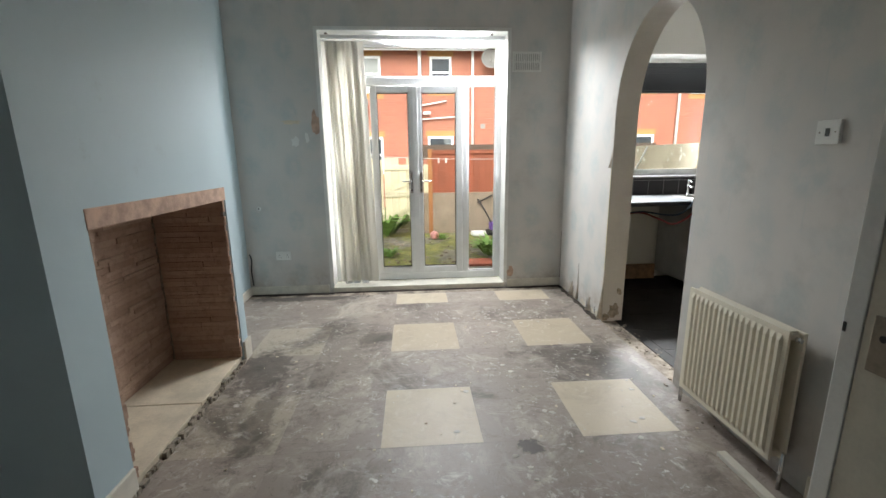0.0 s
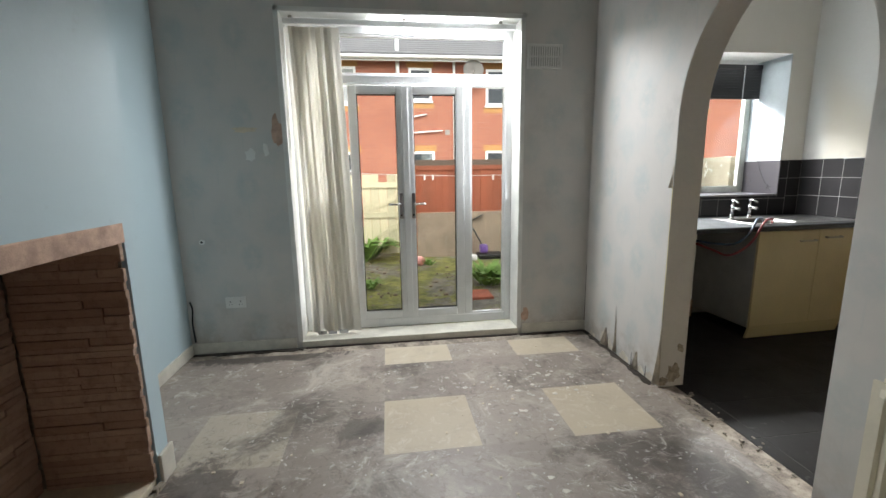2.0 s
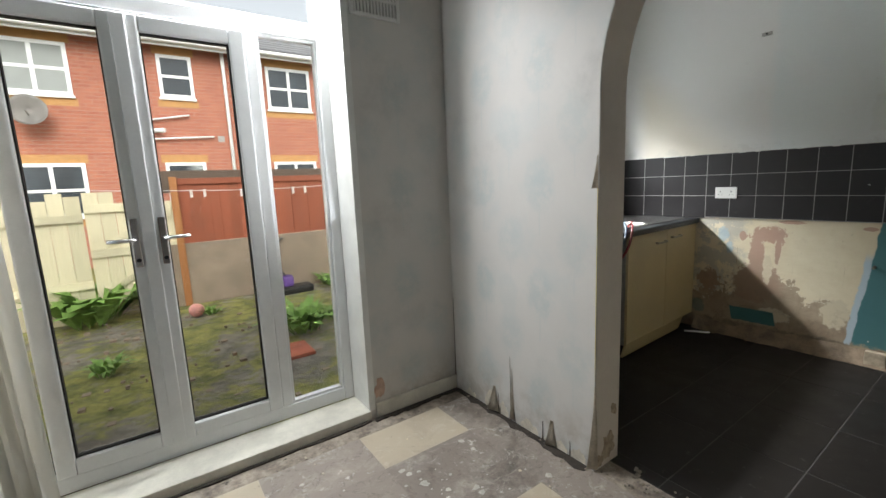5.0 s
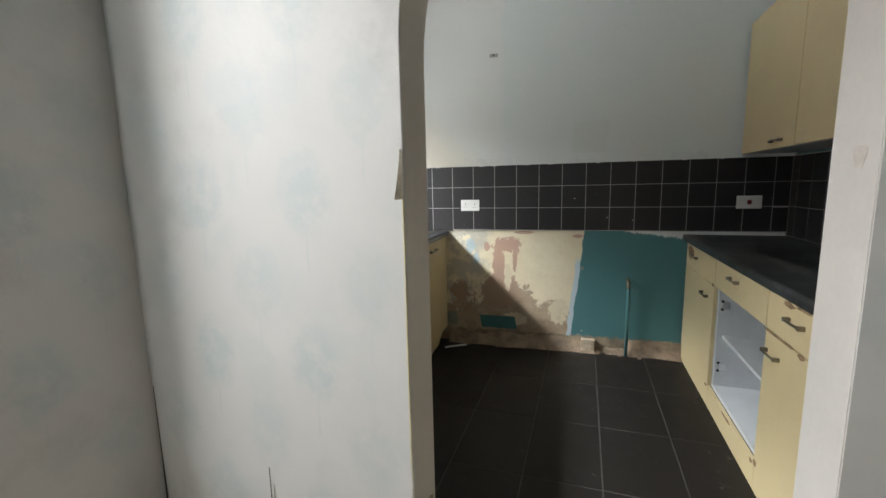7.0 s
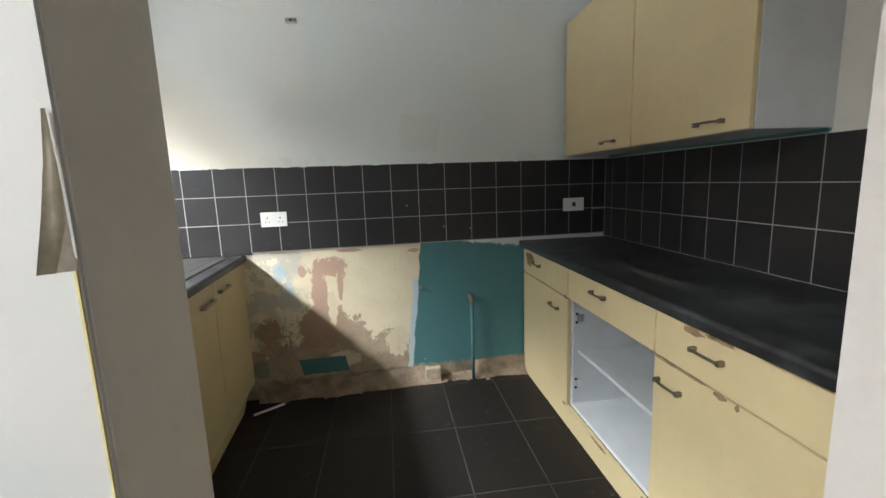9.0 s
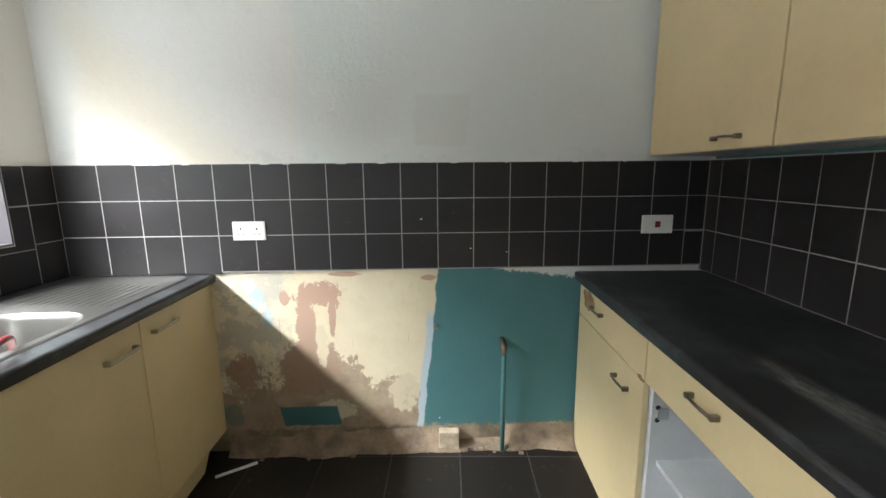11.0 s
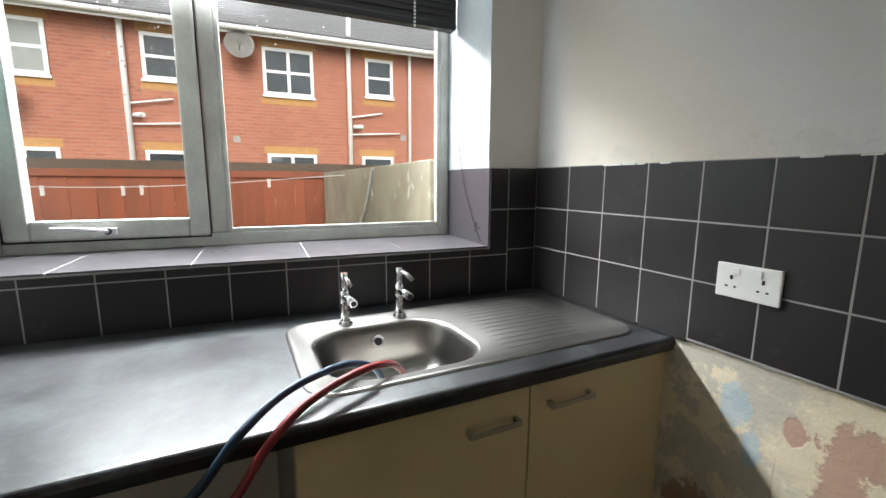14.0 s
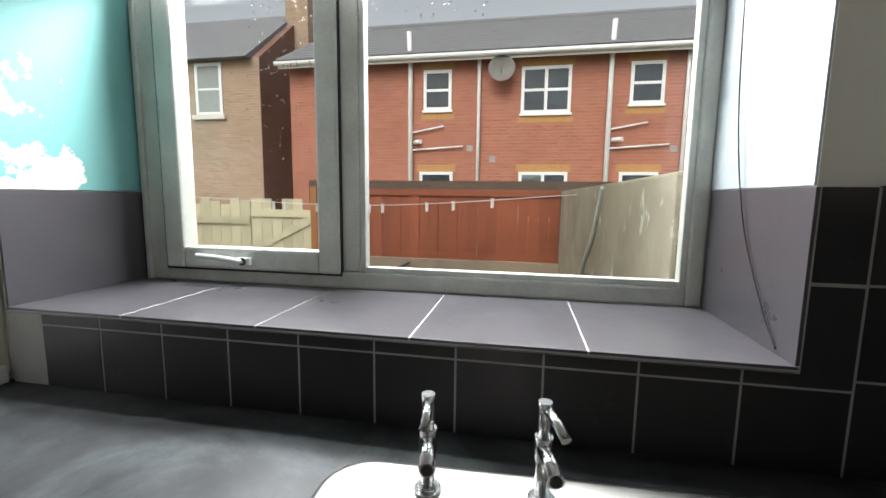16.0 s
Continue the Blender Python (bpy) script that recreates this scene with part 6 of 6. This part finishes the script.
for x, z in ((2.25, 2.2), (1.72, 2.45), (6.1, 2.4)):
    part("vent_cover", boxes((x, x + 0.14, HY - 0.02, HY, z, z + 0.14)), DISH, house)
for x, z in ((2.50, 4.18), (-1.45, 2.95)):
    d = thing("satellite_dish", (x, HY - 0.3, z), "grey satellite dish on the brick wall", "satellite dish", "satellite dishes")
    rings = []
    for r in (0.02, 0.12, 0.22, 0.28):
        rings.append([(x + r * math.cos(a) * 1.05, HY - 0.30 - 0.6 * r * r + 0.12 * math.sin(a) * r, z + r * math.sin(a)) for a in [math.tau * k / 18 for k in range(18)]])
    bmd, rws = loft(rings)
    bmd.faces.new(rws[0])
    bmesh.ops.solidify(bmd, geom=bmd.faces[:], thickness=0.008)
    part("dish", bmd, DISH, d)
    part("arm", tube(bmesh.new(), ((x, HY - 0.28, z - 0.1), (x, HY - 0.6, z - 0.05)), 0.012, 6), DISH, d)
    part("bracket", tube(bmesh.new(), ((x, HY - 0.28, z), (x, HY, z)), 0.02, 6), DISH, d)

HY2 = 15.2
old = thing("older_house", (-8.0, HY2, GZ), "brown brick older house with slate roof", "house")
part("wall", boxes((-13, -4.62, HY2, HY2 + 5, GZ, 5.35)), OLD_BRICK, old)
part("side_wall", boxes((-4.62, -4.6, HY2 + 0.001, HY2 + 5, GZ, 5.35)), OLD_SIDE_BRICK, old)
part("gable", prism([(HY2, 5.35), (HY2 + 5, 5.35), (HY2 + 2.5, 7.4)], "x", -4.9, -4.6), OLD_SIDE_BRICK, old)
part("roof", prism([(HY2 - 0.3, 5.3), (HY2 + 2.5, 7.5), (HY2 + 5.3, 5.3), (HY2 + 2.5, 5.4)], "x", -13.2, -4.85), ROOF, old)
part("chimney", boxes((-4.9, -4.1, HY2 + 2.0, HY2 + 3.0, GZ, 8.6)), OLD_BRICK, old)
w = part("window", frame_bm(-6.75, -5.85, 3.75, 5.25, 0.09, HY2 - 0.03, HY2 + 0.05, 0.0), WHITE_PVC, old)
part("pane", boxes((-6.68, -5.92, HY2 - 0.014, HY2 - 0.004, 3.82, 5.18)), NET, w)
part("glazing_bar", boxes((-6.66, -5.94, HY2 - 0.02, HY2 + 0.02, 4.47, 4.53)), WHITE_PVC, w)
part("sill", boxes((-6.85, -5.75, HY2 - 0.10, HY2 + 0.0, 3.62, 3.75)), WHITE_TRIM, w)

# loose flakes of paint and paper trodden over the floor
flake_rng = random.Random(21)
bmf = bmesh.new()
for k in range(150):
    if k < 85:
        cx, cy = flake_rng.gauss(0.93, 0.20), flake_rng.gauss(3.42, 0.13)
    elif k < 120:
        cx, cy = flake_rng.uniform(0.5, 1.35), flake_rng.uniform(1.2, 3.2)
    else:
        cx, cy = flake_rng.uniform(-0.95, 1.3), flake_rng.uniform(0.9, 4.0)
    if not (-1.0 < cx < 1.5 and 0.8 < cy < 4.05):
        continue
    size = flake_rng.choice((0.004, 0.006, 0.009, 0.015))
    spin = flake_rng.uniform(0, math.tau)
    rim_pts = []
    for q in range(6):
        a = spin + math.tau * q / 6
        d = size * flake_rng.uniform(0.5, 1.15)
        rim_pts.append((cx + d * math.cos(a) * 1.3, cy + d * math.sin(a)))
    lo = [bmf.verts.new((px, py, 0.0004)) for px, py in rim_pts]
    hi = [bmf.verts.new((px, py, 0.0022)) for px, py in rim_pts]
    bmf.faces.new(hi)
    for q in range(6):
        bmf.faces.new((lo[q], lo[(q + 1) % 6], hi[(q + 1) % 6], hi[q]))
tagged(single("paint_flakes", bmf, plain("pale_paint_flake", (0.62, 0.59, 0.54), 0.8, vary=0.3, scale=12), (0.9, 3.3, 0.0), "pale flakes of paint and plaster trodden over the floor", "debris"), kind="stuff")

# ---- pieces of the floors and tiled walls ----
GX = [-1.565, -1.085, -0.595, -0.105, 0.385, 0.875, 1.365, 1.598]
GY = [-0.03, 0.30, 0.80, 1.30, 1.80, 2.305, 2.815, 3.31, 3.805, 4.10]
tile_meshes = {}
for i in range(len(GX) - 1):
    for j in range(len(GY) - 1):
        x0, x1, y0, y1 = GX[i], GX[i + 1], GY[j], GY[j + 1]
        if x1 <= BX + 0.05 and BSO - 0.2 < y0 and y1 < BN + 0.1:
            continue
        cream = "cream" if i in (3, 5) and j in (0, 2, 4, 6, 8) else "worn" if i == 1 and j in (4, 6) else "dark"
        key = (round(x1 - x0, 3), round(y1 - y0, 3), cream)
        if key not in tile_meshes:
            tile_meshes[key] = mesh_of("floor_tile", box(bmesh.new(), 0, x1 - x0 - 0.0003, 0, y1 - y0 - 0.0003, -0.005, 0.0), {"cream": CREAM_FLOOR, "worn": WORN_FLOOR, "dark": DARK_FLOOR}[cream])
        ob = new("floor_tile", tile_meshes[key])
        ob.parent = floor
        ob.location = (x0, y0, 0.0002 * ((i * 3 + j * 5) % 3))
spots = []
for i in range(6):
    for j in range(10):
        x, y = 1.80 + 0.49 * i, 4.33 - 0.334 * j
        if x < 3.9 and y > 1.2:
            spots.append((x, y - 0.334, -0.007))
pieces("floor_tile", kitchen_floor, spots, (0.484, 0.328, 0.007), FLOOR_TILE, 0.0012)
pieces("floor_tile", kitchen_floor, [(1.722, y, z) for x, y, z in spots if x < 1.9], (0.073, 0.328, 0.007), FLOOR_TILE, 0.0012)

TP, TH = 0.1668, 0.161
E0 = 0.0355                          # first upright joint on the east wall
structure("trim_grout_east", boxes((0.0, ELEN, -0.0093, 0.0, 0.925, 1.418)), GROUT, "pale grout behind the black tiles", "trim", EAST)
structure("trim_grout_south", boxes((XK + 0.002, 3.905, KS, KS + 0.0093, 0.905, 1.418)), GROUT, "pale grout behind the black tiles", "trim")
structure("trim_grout_north", boxes((W0, 3.765, KN - 0.0093, KN, CT, WZ0 - 0.010), (W1, 3.765, KN - 0.0093, KN, WZ0 - 0.010, 1.412)), GROUT, "pale grout behind the black tiles", "trim")
pieces("wall_tile", wall_ke, [(0.012, -0.010, z) for z in (1.098, 1.259)], (E0 + TP - 0.016, 0.007, TH - 0.005), WALL_TILE, 0.0015)
pieces("wall_tile", wall_ke, [(0.012, -0.010, 0.917)], (E0 + TP - 0.016, 0.007, 0.176), WALL_TILE, 0.0015)
pieces("wall_tile", wall_ke, [(E0 + TP * k, -0.010, z) for k in range(1, 17) for z in (1.098, 1.259)], (TP - 0.004, 0.007, TH - 0.004), WALL_TILE, 0.0015)
pieces("wall_tile", wall_ke, [(E0 + TP * k, -0.010, 0.917) for k in range(1, 4)], (TP - 0.004, 0.007, 0.177), WALL_TILE, 0.0015)
pieces("wall_tile", wall_ke, [(E0 + TP * k, -0.010, 0.930) for k in range(4, 17)], (TP - 0.004, 0.007, 0.164), WALL_TILE, 0.0015)
pieces("wall_tile", wall_ke, [(E0 + TP * 17, -0.010, z) for z in (0.931, 1.099, 1.259)], (0.09, 0.007, TH - 0.004), WALL_TILE, 0.0015)
SX = [3.637 - 0.1668 * k for k in range(1, 12)]
pieces("wall_tile", wall_ks, [(x, KS + 0.003, z) for x in SX for z in (1.099, 1.259)], (0.1628, 0.007, TH - 0.004), WALL_TILE, 0.0015)
pieces("wall_tile", wall_ks, [(x, KS + 0.003, 0.907) for x in SX], (0.1628, 0.007, 0.188), WALL_TILE, 0.0015)
for z, h in ((0.907, 0.188), (1.099, TH - 0.004), (1.259, TH - 0.004)):
    pieces("wall_tile", wall_ks, [(3.637, KS + 0.003, z)], (0.1628, 0.007, h), WALL_TILE, 0.0015)
    pieces("wall_tile", wall_ks, [(3.804, KS + 0.003, z)], (0.085, 0.007, h), WALL_TILE, 0.0015)
pieces("wall_tile", wall_kn, [(3.630 - 0.1695 * k, KN - 0.010, 0.905) for k in range(1, 11)], (0.1655, 0.007, 0.162), WALL_TILE, 0.0015)
pieces("wall_tile", wall_kn, [(3.630, KN - 0.010, 0.915)], (0.132, 0.007, 0.171), WALL_TILE, 0.0015)
pieces("wall_tile", wall_kn, [(3.630, KN - 0.010, z) for z in (1.09, 1.254)], (0.132, 0.007, 0.160), WALL_TILE, 0.0015)
pieces("wall_tile", wall_kn, [(W1 + 0.002, KN - 0.010, z) for z in (1.09, 1.254)], (0.079, 0.007, 0.158), WALL_TILE, 0.0015)
pieces("edge_tile", wall_kn, [(3.4605 - 0.1695 * k, KN - 0.010, 1.071) for k in range(0, 10)], (0.1655, 0.007, 0.023), WALL_TILE, 0.001)
structure("window_sill_1", boxes((W0, W1, KN - 0.010, WY, WZ0 - 0.008, WZ0 + 0.0008)), SILL_GROUT, "grout bed of the tiled sill", "sill")
wsill = bpy.data.objects["window_sill_1"]
pieces("sill_tile", wsill, [(W1 - 0.345 * k - 0.343, KN - 0.011, WZ0 - 0.004) for k in range(4)], (0.341, WY - KN + 0.010, 0.006), SILL_TILE, 0.0012)
pieces("sill_tile", wsill, [(W0 + 0.002, KN - 0.011, WZ0 - 0.004)], (W1 - 0.345 * 4 - W0 - 0.006, WY - KN + 0.010, 0.006), SILL_TILE, 0.0012)
structure("trim_reveal_tile_east", boxes((W1 - 0.006, W1 + 0.001, KN - 0.008, WY - 0.002, WZ0 + 0.002, 1.412), bevel=0.001), SILL_TILE, "slate-coloured tile on the window reveal", "trim")
structure("trim_reveal_tile_west", boxes((W0 - 0.001, W0 + 0.006, KN - 0.008, WY - 0.002, WZ0 + 0.002, 1.392), bevel=0.001), SILL_TILE, "slate-coloured tile on the window reveal", "trim")
